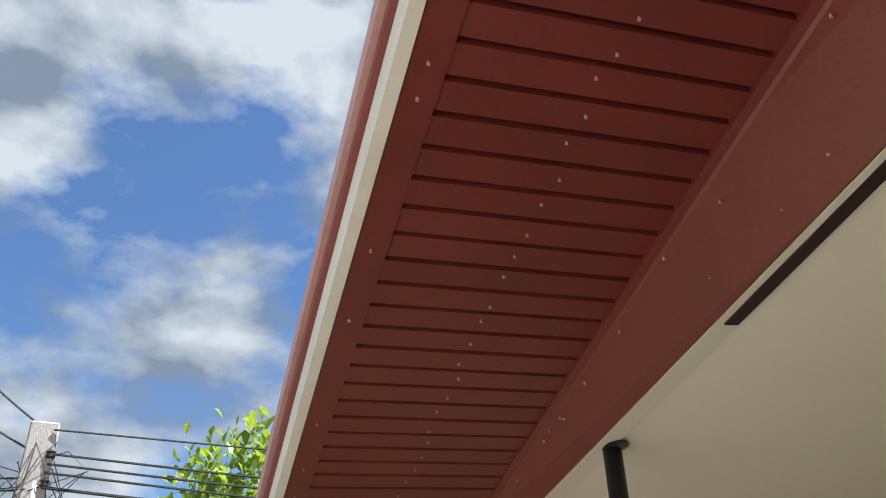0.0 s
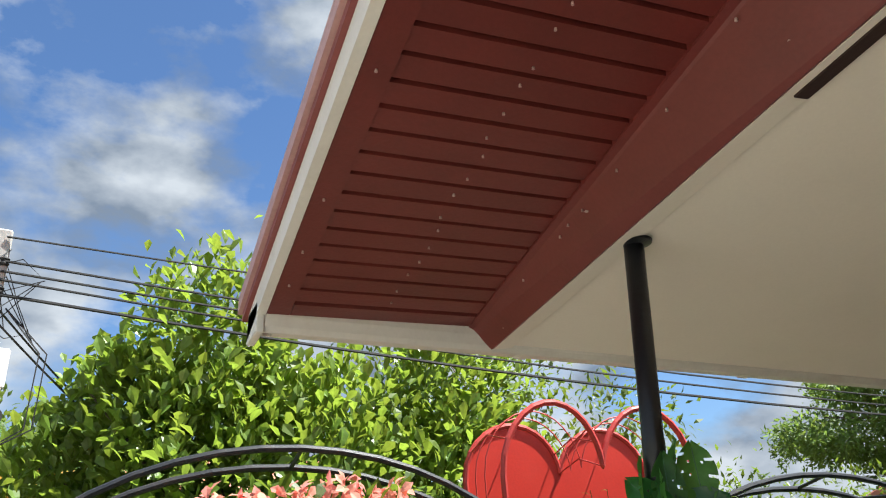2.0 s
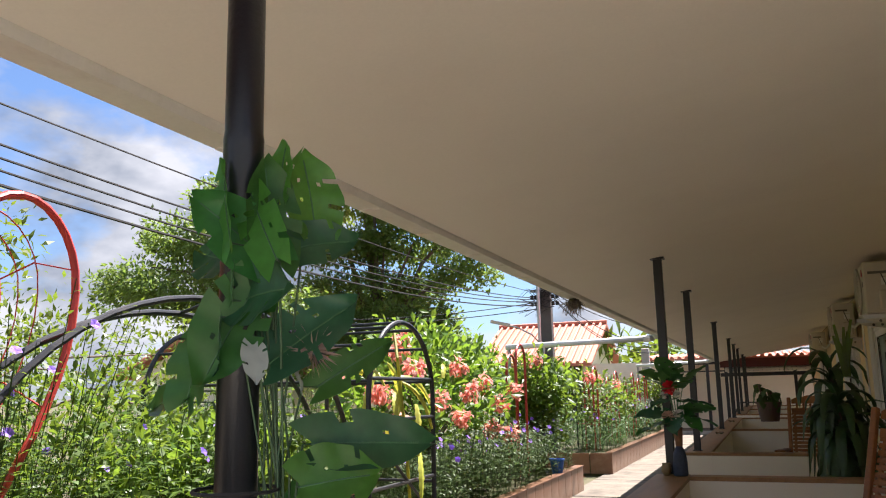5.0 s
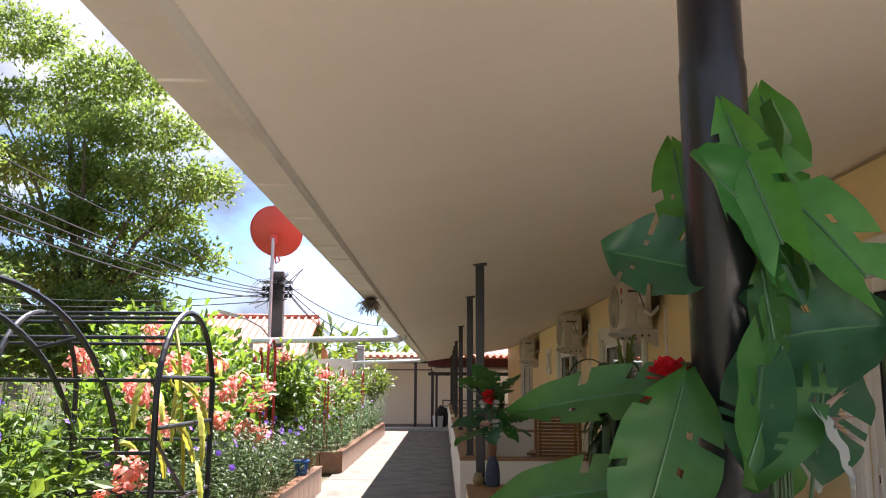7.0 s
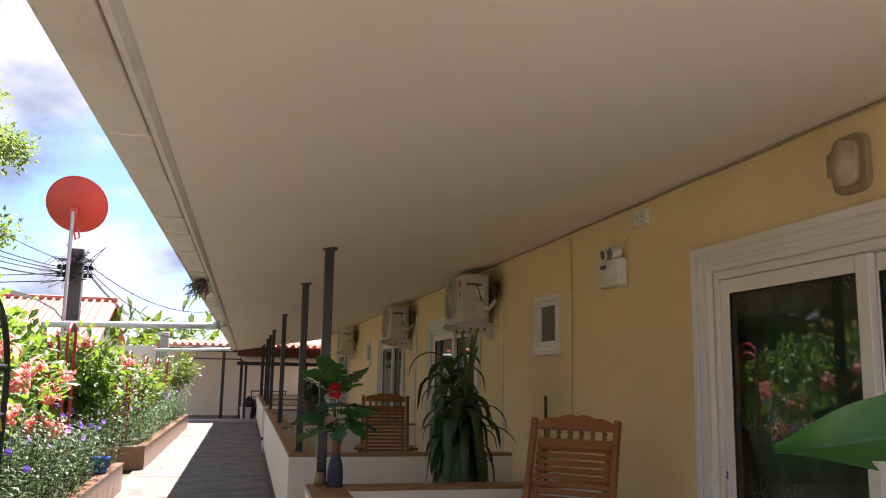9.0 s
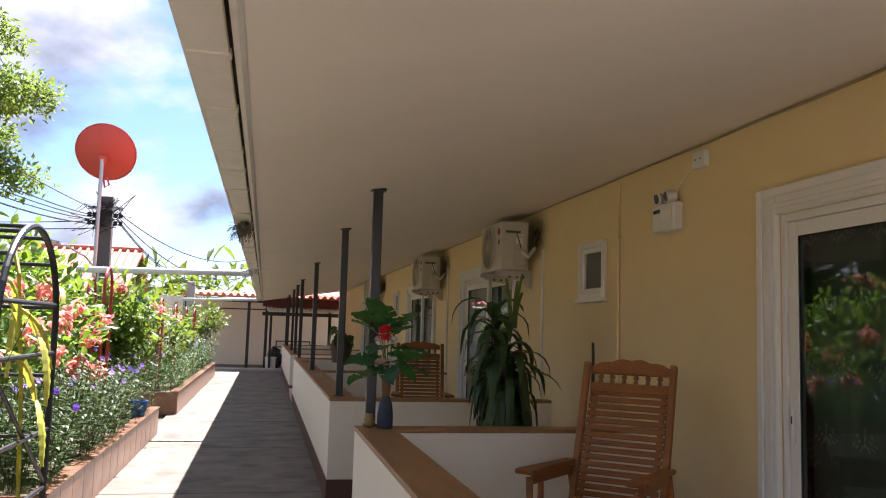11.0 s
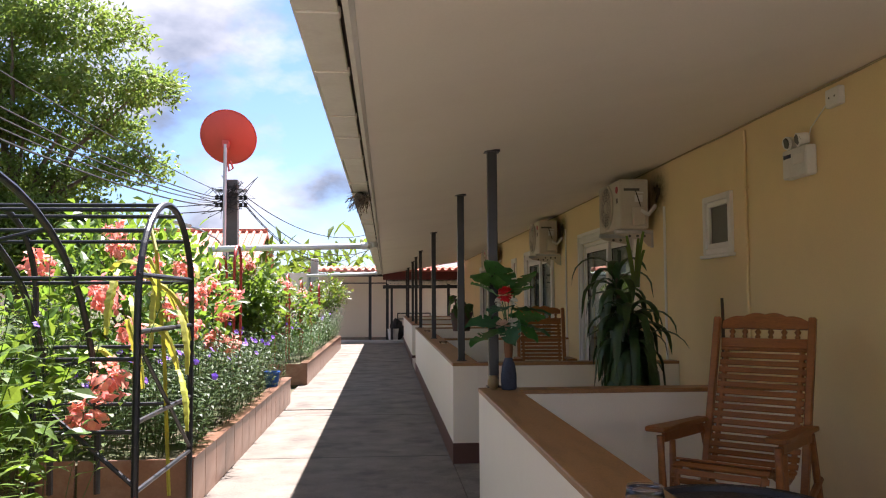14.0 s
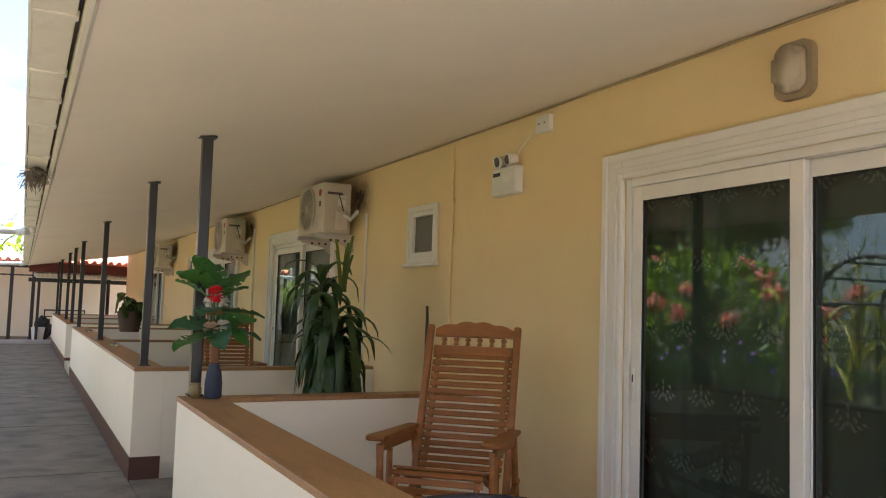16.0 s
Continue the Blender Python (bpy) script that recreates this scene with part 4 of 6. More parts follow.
part("body", lathe([(0.042, 0), (0.05, 0.006), (0.052, 0.05), (0.048, 0.068), (0.046, 0.068), (0.048, 0.05), (0.046, 0.01), (0.01, 0.008)], 28), CLEAR, jr, smooth=True)
part("rim", tube(bmesh.new(), [(0.047 * math.cos(k * math.pi / 14), 0.047 * math.sin(k * math.pi / 14), 0.07) for k in range(28)], 0.004, 6, True), CLEAR, jr)
for p in ((0.14, 5.2, 0.9), (0.13, 9.0, 0.9)):
    at2 = thing("ashtray", "small glass ashtray on the wooden wall cap", "ashtray", p, "ashtrays")
    part("bowl", lathe([(0.045, 0), (0.055, 0.03), (0.05, 0.03), (0.04, 0.008), (0.005, 0.008)], 20), CLEAR, at2)
# ---- plants ----
def leaf_mesh(name, P, D, N, L, W, material, parent, fold=0.25, bend=0.2, shape="broad", label="", kind="stuff"):
    """Many leaves as one mesh: at P, along D, facing N, of length L and width W."""
    P, D, N = np.asarray(P, float), np.asarray(D, float), np.asarray(N, float)
    D /= np.linalg.norm(D, axis=1, keepdims=True) + 1e-9
    S = np.cross(D, N)
    S /= np.linalg.norm(S, axis=1, keepdims=True) + 1e-9
    N = np.cross(S, D)
    if shape == "broad":
        tpl = [(0, 0, 0), (-0.30, 0.32, 1), (0, 0.35, 0), (0.30, 0.32, 1), (-0.5, 0.68, 1), (0, 0.72, 0), (0.5, 0.68, 1), (0, 1.0, 0)]
        fs = [(0, 3, 2), (0, 2, 1), (2, 3, 6, 5), (1, 2, 5, 4), (5, 6, 7), (4, 5, 7)]
    elif shape == "lance":
        tpl = [(0, 0, 0), (-0.5, 0.4, 1), (0.5, 0.4, 1), (0, 1.0, 0)]
        fs = [(0, 2, 1), (1, 2, 3)]
    else:
        tpl = [(0, 0, 0), (-0.5, 0.45, 1), (0, 0.5, 0), (0.5, 0.45, 1), (0, 1.0, 0)]
        fs = [(0, 3, 2), (0, 2, 1), (2, 3, 4), (1, 2, 4)]
    L, W = np.broadcast_to(L, len(P)), np.broadcast_to(W, len(P))
    V = np.empty((len(P), len(tpl), 3))
    for i, (a, b, f) in enumerate(tpl):
        V[:, i] = P + S * (a * W)[:, None] + D * (b * L)[:, None] + N * ((abs(a) * fold * W * f) - bend * b * b * L)[:, None]
    n = len(tpl)
    faces = [tuple(k * n + i for i in f) for k in range(len(P)) for f in fs]
    me = bpy.data.meshes.new(name)
    me.from_pydata(V.reshape(-1, 3).tolist(), [], faces)
    me.materials.append(material)
    ob = new(name, me)
    ob.parent = parent
    return tagged(ob, label, "", "", kind)


RS = np.random.RandomState(7)


def rand_dirs(n, up=0.3, rs=RS):
    d = rs.normal(size=(n, 3))
    d[:, 2] = d[:, 2] * 0.6 + up
    return d / np.linalg.norm(d, axis=1, keepdims=True)


def clumps(blobs, per, spread, count, rs=RS, shell=0.55):
    """Leaf seats: clump centres near the surface of ellipsoids, leaves scattered round each."""
    C, O = [], []
    tot = sum((b[3] * b[4] + b[4] * b[5] + b[3] * b[5]) for b in blobs)
    for x, y, z, rx, ry, rz in blobs:
        n = max(3, int(count * (rx * ry + ry * rz + rx * rz) / tot))
        d = rs.normal(size=(n, 3))
        d /= np.linalg.norm(d, axis=1, keepdims=True)
        r = shell + (1.05 - shell) * rs.rand(n, 1) ** 0.6
        C.append(np.array((x, y, z)) + d * r * np.array((rx, ry, rz)))
        O.append(d)
    C, O = np.concatenate(C), np.concatenate(O)
    P = np.repeat(C, per, 0) + rs.normal(size=(len(C) * per, 3)) * spread
    return P, np.repeat(O, per, 0), C


LEAF_BUSH = mat("glossy_bush_leaf", (0.125, 0.195, 0.03), 0.38, 0.25, 2, 30, 0.0, tint=0.45, leaf=0.42)
LEAF_TREE = mat("feathery_tree_leaf", (0.095, 0.165, 0.034), 0.5, 0.25, 1.5, 30, 0.0, tint=0.5, leaf=0.45)
LEAF_DARK = mat("shaded_leaf", (0.0462, 0.1008, 0.021), 0.45, 0.25, 2, 30, 0.0, tint=0.4, leaf=0.35)
LEAF_BED = mat("narrow_bed_leaf", (0.063, 0.126, 0.0336), 0.45, 0.25, 2, 30, 0.0, tint=0.45, leaf=0.4)
LEAF_LIME = mat("lime_leaf", (0.0798, 0.147, 0.021), 0.45, 0.2, 2, 30, 0.0, tint=0.35, leaf=0.45)
PINK = mat("salmon_bract", (0.58, 0.30, 0.20), 0.55, 0.15, 3, 40, 0.0, tint=0.2, leaf=0.4)
PURPLE = mat("purple_petal", (0.30, 0.14, 0.62), 0.5, 0.1, 3, 40, 0.0, tint=0.15, leaf=0.35)
YELLOWL = mat("yellow_green_cactus", (0.34, 0.35, 0.05), 0.45, 0.2, 6, 60, 0.1, leaf=0.3, tint=0.2)
BARK = mat("grey_brown_bark", (0.12, 0.09, 0.065), 0.9, 0.3, 6, 50, 0.6, stretch=(1, 1, 0.3))


def limbs(base, tips, r, parent, name="trunk"):
    bm = bmesh.new()
    base = Vector(base)
    top = base.lerp(sum((Vector(t) for t in tips), Vector()) / len(tips), 0.45)
    top.x, top.y = base.x + (top.x - base.x) * 0.3, base.y + (top.y - base.y) * 0.3
    tube(bm, [base, base.lerp(top, 0.5) + Vector((0.05, -0.04, 0)), top], r, 10, taper=(1.25, 1.0, 0.8))
    for t in tips:
        t = Vector(t)
        mid = top.lerp(t, 0.5) + Vector((0, 0, 0.12 * (t - top).length))
        tube(bm, [top - Vector((0, 0, r)), mid, t], r * 0.5, 7, taper=(1.0, 0.6, 0.2))
    return part(name, bm, BARK, parent, smooth=True)


def tree(name, label, base, blobs, count, per, spread, L, W, material, shape="broad", r=0.12, up=0.35, bend=0.2, extra=None):
    t = thing(name, label, "tree" if "tree" in name else "bush", base)
    off = np.array(base)
    P, O, C = clumps(blobs, per, spread, count)
    D = O * 0.7 + RS.normal(size=P.shape) * 0.6
    D[:, 2] += up
    N = O * 0.4 + RS.normal(size=P.shape) * 0.5 + np.array((0, 0, 0.9))
    l = L * (0.65 + 0.6 * RS.rand(len(P)))
    leaf_mesh("crown", P - off, D, N, l, W * l / L, material, t, shape=shape, bend=bend)
    tips = [Vector(C[i]) - Vector(base) for i in RS.choice(len(C), min(15, len(C)), replace=False)]
    limbs((0, 0, -0.06), tips, r, t)
    return t


# large glossy bush behind the hearts
tree("leafy_bush", "large glossy green bush with paddle-shaped leaves behind the arches", (-4.6, -5.4, -0.05),
     [(-4.6, -5.75, 2.0, 1.0, 1.0, 1.3), (-4.5, -5.85, 3.1, 0.5, 0.6, 0.85), (-4.5, -4.9, 2.0, 0.95, 0.9, 1.05), (-4.7, -4.0, 1.95, 0.9, 0.8, 1.0), (-4.8, -6.9, 1.55, 0.7, 0.55, 1.0), (-4.9, -3.2, 1.75, 0.8, 0.7, 0.85), (-4.4, -5.0, 1.0, 1.0, 2.2, 0.9), (-4.6, -6.4, 2.45, 0.5, 0.5, 0.6), (-4.85, -3.7, 2.9, 0.7, 0.55, 0.95)],
     2850, 10, 0.09, 0.125, 0.072, LEAF_BUSH, r=0.07, up=0.75)
# airy bush behind, light leaves against the sky
tree("airy_tree", "thin airy tree with light green leaves against the sky", (-6.6, -1.7, -0.05),
     [(-6.4, -2.7, 3.5, 1.0, 0.9, 0.25), (-6.3, -1.3, 3.05, 1.1, 1.0, 0.4), (-6.6, -0.4, 2.2, 1.1, 0.9, 0.7), (-6.4, -2.2, 2.0, 1.0, 1.2, 0.7), (-6.4, -3.6, 3.8, 0.9, 0.7, 0.25), (-6.8, 1.0, 1.7, 1.2, 1.3, 0.9), (-6.6, 3.2, 1.8, 1.2, 1.3, 1.0)],
     620, 11, 0.13, 0.12, 0.045, LEAF_LIME, shape="lance", r=0.05, up=0.25)
# big spreading tree beyond the garden, in flat tiers
tree("spreading_tree", "tall spreading tree with tiers of feathery green leaves", (-10.2, 16.4, -0.05),
     [(-9.6, 16.0, 10.1, 1.6, 1.4, 0.31), (-11.8, 17.0, 9.5, 1.9, 1.7, 0.37), (-8.6, 15.4, 8.4, 1.8, 1.6, 0.27), (-11.7, 16.8, 7.8, 2.0, 1.8, 0.41), (-7.5, 15.2, 6.9, 1.6, 1.4, 0.30), (-11.3, 15.5, 6.0, 1.5, 1.3, 0.38),
      (-9.1, 16.6, 6.1, 1.9, 1.7, 0.38), (-7.0, 15.4, 4.9, 1.0, 0.9, 0.25), (-10.8, 16.8, 4.7, 2.5, 2.2, 0.44), (-9.2, 15.7, 3.7, 1.6, 1.5, 0.29), (-12.8, 16.5, 11.7, 1.5, 1.4, 0.36), (-9.6, 16.5, 7.2, 1.2, 1.2, 0.3), (-9.4, 15.5, 2.9, 2.2, 1.8, 0.6), (-11.5, 15.8, 2.5, 2.2, 1.6, 0.7), (-7.8, 14.8, 2.3, 1.6, 1.2, 0.5),
      (-12.5, 11.0, 5.6, 1.8, 1.6, 0.45), (-13.3, 10.5, 4.3, 2.0, 1.6, 0.5), (-11.5, 11.6, 3.6, 1.9, 1.6, 0.5), (-12.0, 11.8, 6.8, 1.5, 1.3, 0.4)],
     4100, 22, 0.17, 0.17, 0.075, LEAF_TREE, shape="lance", r=0.2, up=0.1)
# greenery at the far left
tree("green_tree", "rounded distant green tree beyond the lane", (-13.5, -8.5, -0.05),
     [(-13.5, -8.5, 2.6, 2.0, 2.0, 1.5), (-13.0, -6.2, 2.2, 1.6, 1.5, 1.2)], 480, 12, 0.16, 0.15, 0.07, LEAF_TREE, r=0.15, shape="dia")
for bx, by, h, nm, col in ((-8.6, -8.7, 3.0, "palm", LEAF_BED), (-7.6, -7.5, 2.2, "palm", mat("yellowing_palm", (0.42, 0.30, 0.05), 0.5, 0.2, tint=0.25, leaf=0.35)), (-9.6, -7.3, 2.7, "palm", LEAF_LIME)):
    pt = thing("palm_tree", "small palm with feathery arching fronds" if col is not LEAF_LIME else "low palm with broad light green fronds", "palm", (bx, by, -0.05))
    P, D, N = [], [], []
    bm = tube(bmesh.new(), [(0, 0, 0), (0.03, 0.02, h)], 0.09, 9)
    part("trunk", bm, BARK, pt)
    fr = bmesh.new()
    for k in range(16):
        a, e0 = k * 2.4, 1.1 - 0.06 * k
        pts = []
        p = Vector((0, 0, h))
        for s in range(12):
            e = e0 - 0.17 * s
            p = p + Vector((math.cos(a) * math.cos(e), math.sin(a) * math.cos(e), math.sin(e))) * 0.13
            pts.append(p.copy())
            side = Vector((-math.sin(a), math.cos(a), 0))
            for sg in (-1, 1):
                for q in (0.0, 0.5):
                    P.append(p - Vector((math.cos(a), math.sin(a), 0)) * 0.13 * q)
                    D.append(side * sg + Vector((math.cos(a), math.sin(a), -0.35)) * 0.7)
                    N.append((0, 0, 1))
        tube(fr, [Vector((0, 0, h))] + pts, 0.012, 4)
    part("stem_mass", fr, LEAF_LIME, pt, "", "stuff")
    leaf_mesh("frond_mass", P, D, N, 0.34, 0.028, col, pt, shape="lance", bend=0.3)

tree("fern_bush", "mass of light green feathery shrubs behind the arches", (-4.2, -1.6, -0.05),
     [(-4.3, -2.7, 0.95, 0.8, 0.9, 0.85), (-4.2, -1.2, 0.95, 0.8, 1.0, 0.85), (-4.2, 0.4, 0.8, 0.7, 0.9, 0.75), (-3.9, -3.8, 0.8, 0.5, 0.7, 0.75), (-4.0, -5.2, 0.6, 0.5, 0.9, 0.6), (-2.9, -2.2, 0.85, 0.42, 1.0, 0.6), (-2.95, -4.0, 0.8, 0.4, 0.9, 0.55), (-2.95, -0.9, 0.75, 0.4, 0.5, 0.5), (-2.95, -5.8, 0.8, 0.4, 0.7, 0.5)],
     1150, 12, 0.1, 0.1, 0.036, LEAF_LIME, shape="lance", r=0.03, up=0.3)
# banana-like greenery past the carport
tree("banana_tree", "banana plants with broad light leaves behind the carport roof", (-2.2, 29, -0.05),
     [(-2.2, 29, 2.7, 2.6, 1.0, 0.8), (-4.5, 30, 2.8, 2.0, 1.0, 0.8)], 60, 4, 0.3, 0.8, 0.24, LEAF_LIME, r=0.1, up=0.8, bend=0.35)


# planter plants: narrow-leaved ruellia with purple flowers
def bed(name, label, x0, x1, y0, y1, zb, h, n, leafs, L, W, material, flowers=0, fcol=None, taper=0.3):
    b = thing(name, label, "flowering plants" if flowers else "plants", ((x0 + x1) / 2, (y0 + y1) / 2, zb))
    ox, oy = (x0 + x1) / 2, (y0 + y1) / 2
    st = bmesh.new()
    P, D, N, FP = [], [], [], []
    rs = random.Random(hash_name(name))
    for i in range(n):
        x, y = rs.uniform(x0, x1) - ox, rs.uniform(y0, y1) - oy
        hh = h * (0.55 + 0.5 * noise.noise(Vector((x * 1.3, y * 0.9, 3.1))) + 0.35 * rs.random())
        lean = Vector((rs.uniform(-taper, taper) + (0.12 if x > 0.3 * (x1 - x0) else 0), rs.uniform(-taper, taper), 1.0)).normalized()
        base = Vector((x, y, 0))
        tip = base + lean * hh
        tube(st, [base, tip], 0.0026, 3)
        for k in range(leafs):
            u = 0.15 + 0.85 * (k + rs.random()) / leafs
            a = k * 2.4 + rs.random()
            P.append(base.lerp(tip, u))
            D.append((math.cos(a), math.sin(a), 0.55))
            N.append((-0.4 * math.cos(a), -0.4 * math.sin(a), 1))
        if rs.random() < flowers:
            FP.append(tip + Vector((0, 0, 0.03)))
    part("stalk_mass", st, LEAF_DARK, b, "", "stuff")
    lv = np.array([L * rs.uniform(0.6, 1.25) for _ in P])
    leaf_mesh("leaves", P, D, N, lv, W, material, b, shape="lance", bend=0.35)
    if FP:
        FP2, FD, FN = [], [], []
        for p in FP:
            f = Vector((rs.uniform(0.1, 1), rs.uniform(-1, 0.2), rs.uniform(0.1, 0.8))).normalized()
            u = f.orthogonal().normalized()
            w = f.cross(u)
            for k in range(5):
                a = k * 2 * math.pi / 5
                FP2.append(p)
                FD.append(u * math.cos(a) + w * math.sin(a) + f * 0.35)
                FN.append(f)
        leaf_mesh("flower_mass", FP2, FD, FN, 0.03, 0.03, fcol, b, shape="broad", label="small purple trumpet flowers")
    return b


def hash_name(s):
    return sum(ord(ch) * (i + 3) for i, ch in enumerate(s))


bed("bed_plants", "dense narrow-leaved plants with small purple flowers in planter", -3.2, -2.02, 0.75, 6.4, 0.32, 0.8, 640, 15, 0.13, 0.024, LEAF_BED, 0.09, PURPLE)
bed("bed_plants", "tall narrow-leaved plants filling the far planter", -3.2, -2.02, 9.0, 19.4, 0.33, 1.0, 620, 12, 0.14, 0.024, LEAF_BED, 0.06, PURPLE)
bed("bed_plants", "loose green plants with small purple flowers under the arches", -3.5, -2.3, -6.4, -0.5, 0.3, 1.35, 300, 22, 0.14, 0.032, LEAF_LIME, 0.14, PURPLE)
bed("bed_plants", "tangled green undergrowth behind the planters", -5.4, -3.4, -2.5, 8.0, -0.05, 1.9, 800, 22, 0.16, 0.05, LEAF_LIME, 0)
bed("bed_plants", "tangled green undergrowth behind the far planter", -6.2, -3.4, 8.0, 22.0, -0.05, 1.2, 420, 12, 0.2, 0.05, LEAF_BED, 0)
bed("wispy_plants", "loose wispy green plants in front of the red heart", -2.95, -2.55, -4.3, -2.9, 0.3, 1.62, 85, 26, 0.07, 0.024, LEAF_LIME, 0.05, PURPLE, taper=0.3)
bed("purple_flower_stalks", "slender stalks with purple flowers beside the heart", -2.45, -2.28, -4.1, -3.2, 0.3, 1.45, 14, 10, 0.11, 0.018, LEAF_BED, 0.9, PURPLE, taper=0.16)


def bracts(parent, centers, off, rad, n):
    P, D, N = [], [], []
    for c in centers:
        c = Vector(c) - Vector(off)
        for k in range(n):
            d = Vector((RS.normal(), RS.normal(), RS.normal() + 0.2)).normalized()
            P.append(c + d * rad * RS.uniform(0.3, 0.95))
            D.append(d + Vector((0, 0, -0.5)) + Vector((RS.normal(), RS.normal(), RS.normal())) * 0.5)
            N.append(d)
    leaf_mesh("bract_mass", P, D, N, 0.075, 0.05, PINK, parent, shape="broad", bend=0.45, label="drooping salmon-pink bract clusters")


def mussaenda(label, base, blobs, count, blooms):
    t = tree("flowering_bush", label, base, blobs, count, 8, 0.1, 0.14, 0.065, LEAF_LIME, r=0.035, up=0.3)
    if blooms:
        bracts(t, blooms, base, 0.105, 60)
    return t


rb = random.Random(11)
mussaenda("green bush covered with salmon-pink drooping flowers", (-3.0, 3.0, 0.3),
          [(-3.1, 2.2, 1.45, 0.6, 0.8, 0.5), (-2.9, 3.6, 1.5, 0.55, 0.8, 0.55), (-3.3, 3.2, 1.95, 0.6, 0.9, 0.35), (-3.2, 4.8, 1.6, 0.5, 0.7, 0.55)], 330,
          [(-2.55, 1.5, 1.75), (-2.75, 1.2, 1.5), (-2.5, 2.1, 1.42), (-2.45, 2.6, 1.22), (-2.45, 3.3, 1.62), (-2.4, 3.9, 1.35), (-2.42, 3.6, 1.05), (-2.6, 2.9, 1.8), (-2.9, 1.9, 1.95), (-2.5, 1.0, 1.25), (-2.4, 4.5, 1.5), (-2.45, 2.9, 1.5), (-2.7, 0.9, 1.55), (-3.2, 1.0, 1.75), (-2.38, 4.2, 0.95), (-3.1, 2.4, 2.1)])
mussaenda("rounded bright green bush with large leaves over planter", (-2.6, 6.3, 0.3), [(-2.6, 6.3, 1.55, 0.5, 0.55, 0.38), (-2.5, 6.3, 1.2, 0.32, 0.35, 0.35)], 210, [(-2.5, 6.0, 1.95), (-2.7, 6.5, 2.0)])
mussaenda("far pink-topped bush in the second planter", (-2.7, 10.5, 0.3), [(-2.7, 10.5, 1.4, 0.5, 0.9, 0.45), (-2.6, 12.6, 1.35, 0.5, 0.9, 0.45)], 150, [(-2.5, 9.9, 1.75), (-2.5, 10.8, 1.7), (-2.4, 12.2, 1.6)])
mussaenda("yellow-green shrub at the far end of planter", (-2.3, 18.4, 0.3), [(-2.3, 18.4, 1.6, 0.5, 0.6, 0.35)], 90, [])
mussaenda("low bush topped with salmon-pink flower clusters", (-2.5, -5.2, 0.3), [(-2.55, -5.3, 1.42, 0.4, 0.75, 0.45)], 130,
          [(-2.2, -5.55, 1.84), (-2.25, -5.3, 1.9), (-2.2, -5.05, 1.86), (-2.15, -4.8, 1.74), (-2.2, -4.65, 1.62), (-2.2, -5.75, 1.82), (-2.1, -5.15, 1.74), (-2.1, -4.9, 1.6), (-2.15, -5.45, 1.7), (-2.15, -4.55, 1.45), (-2.2, -5.95, 1.8), (-2.15, -5.65, 1.7)])
mussaenda("broad-leaved light green bush near the walkway", (-2.75, -0.75, 0.3), [(-2.75, -0.85, 0.95, 0.42, 0.45, 0.4), (-2.8, -1.5, 0.8, 0.4, 0.5, 0.4)], 120, [(-2.25, -0.3, 1.0), (-2.3, -0.45, 0.82)])


# yellow-green strap cactus draped over the arch
def strap(bm, pts, w, wav=0.25):
    pts = [Vector(p) for p in pts]
    L, R = [], []
    n = len(pts)
    for i, p in enumerate(pts):
        d = (pts[min(i + 1, n - 1)] - pts[max(i - 1, 0)]).normalized()
        s = d.cross(Vector((0.6, -0.75, 0.25))).normalized()
        ww = w * (1 - wav * (i % 2)) * (0.35 + 0.65 * math.sin(math.pi * (0.12 + 0.82 * i / (n - 1))))
        L.append(bm.verts.new(p - s * ww))
        R.append(bm.verts.new(p + s * ww))
    M = [bm.verts.new(p + Vector((0.012, -0.012, 0))) for p in pts]
    for i in range(n - 1):
        bm.faces.new((L[i], M[i], M[i + 1], L[i + 1]))
        bm.faces.new((M[i], R[i], R[i + 1], M[i + 1]))


dc = thing("climbing_cactus", "yellow-green climbing cactus draped over the iron arch", "cactus", (-2.1, 0.1, 0.3))
rc = random.Random(3)
for k in range(13):
    sx, sy, sz = rc.uniform(-0.35, 0.15), rc.uniform(-0.6, 0.9), rc.uniform(0.7, 1.65)
    pts = []
    p = Vector((sx, sy, sz))
    d = Vector((rc.uniform(-0.3, 0.4), rc.uniform(-0.7, 0.7), rc.uniform(-0.6, 0.7))).normalized()
    for i in range(15):
        pts.append(p.copy())
        p += d * rc.uniform(0.03, 0.042)
        d = (d + Vector((rc.uniform(-0.05, 0.05), rc.uniform(-0.08, 0.08), -0.13))).normalized()
    bm = bmesh.new()
    strap(bm, pts, rc.uniform(0.022, 0.034))
    part("stem", bm, YELLOWL, dc)
part("main_stem", tube(bmesh.new(), [(0.08, 0.15, -0.1), (0.05, 0.1, 0.8), (0.0, 0.05, 1.5), (-0.1, 0.2, 1.75)], 0.014, 6), YELLOWL, dc)

# ---- iron arches and hearts ----
def hoop(y0, y1, ztop, x, zb=0.0, n=22):
    r = (y1 - y0) / 2
    c = (y0 + y1) / 2
    hgt = min(r, ztop - zb)
    pts = [(x, y0, zb)] + [(x, c - r * math.cos(math.pi * k / n), ztop - hgt + hgt * math.sin(math.pi * k / n)) for k in range(n + 1)] + [(x, y1, zb)]
    return pts


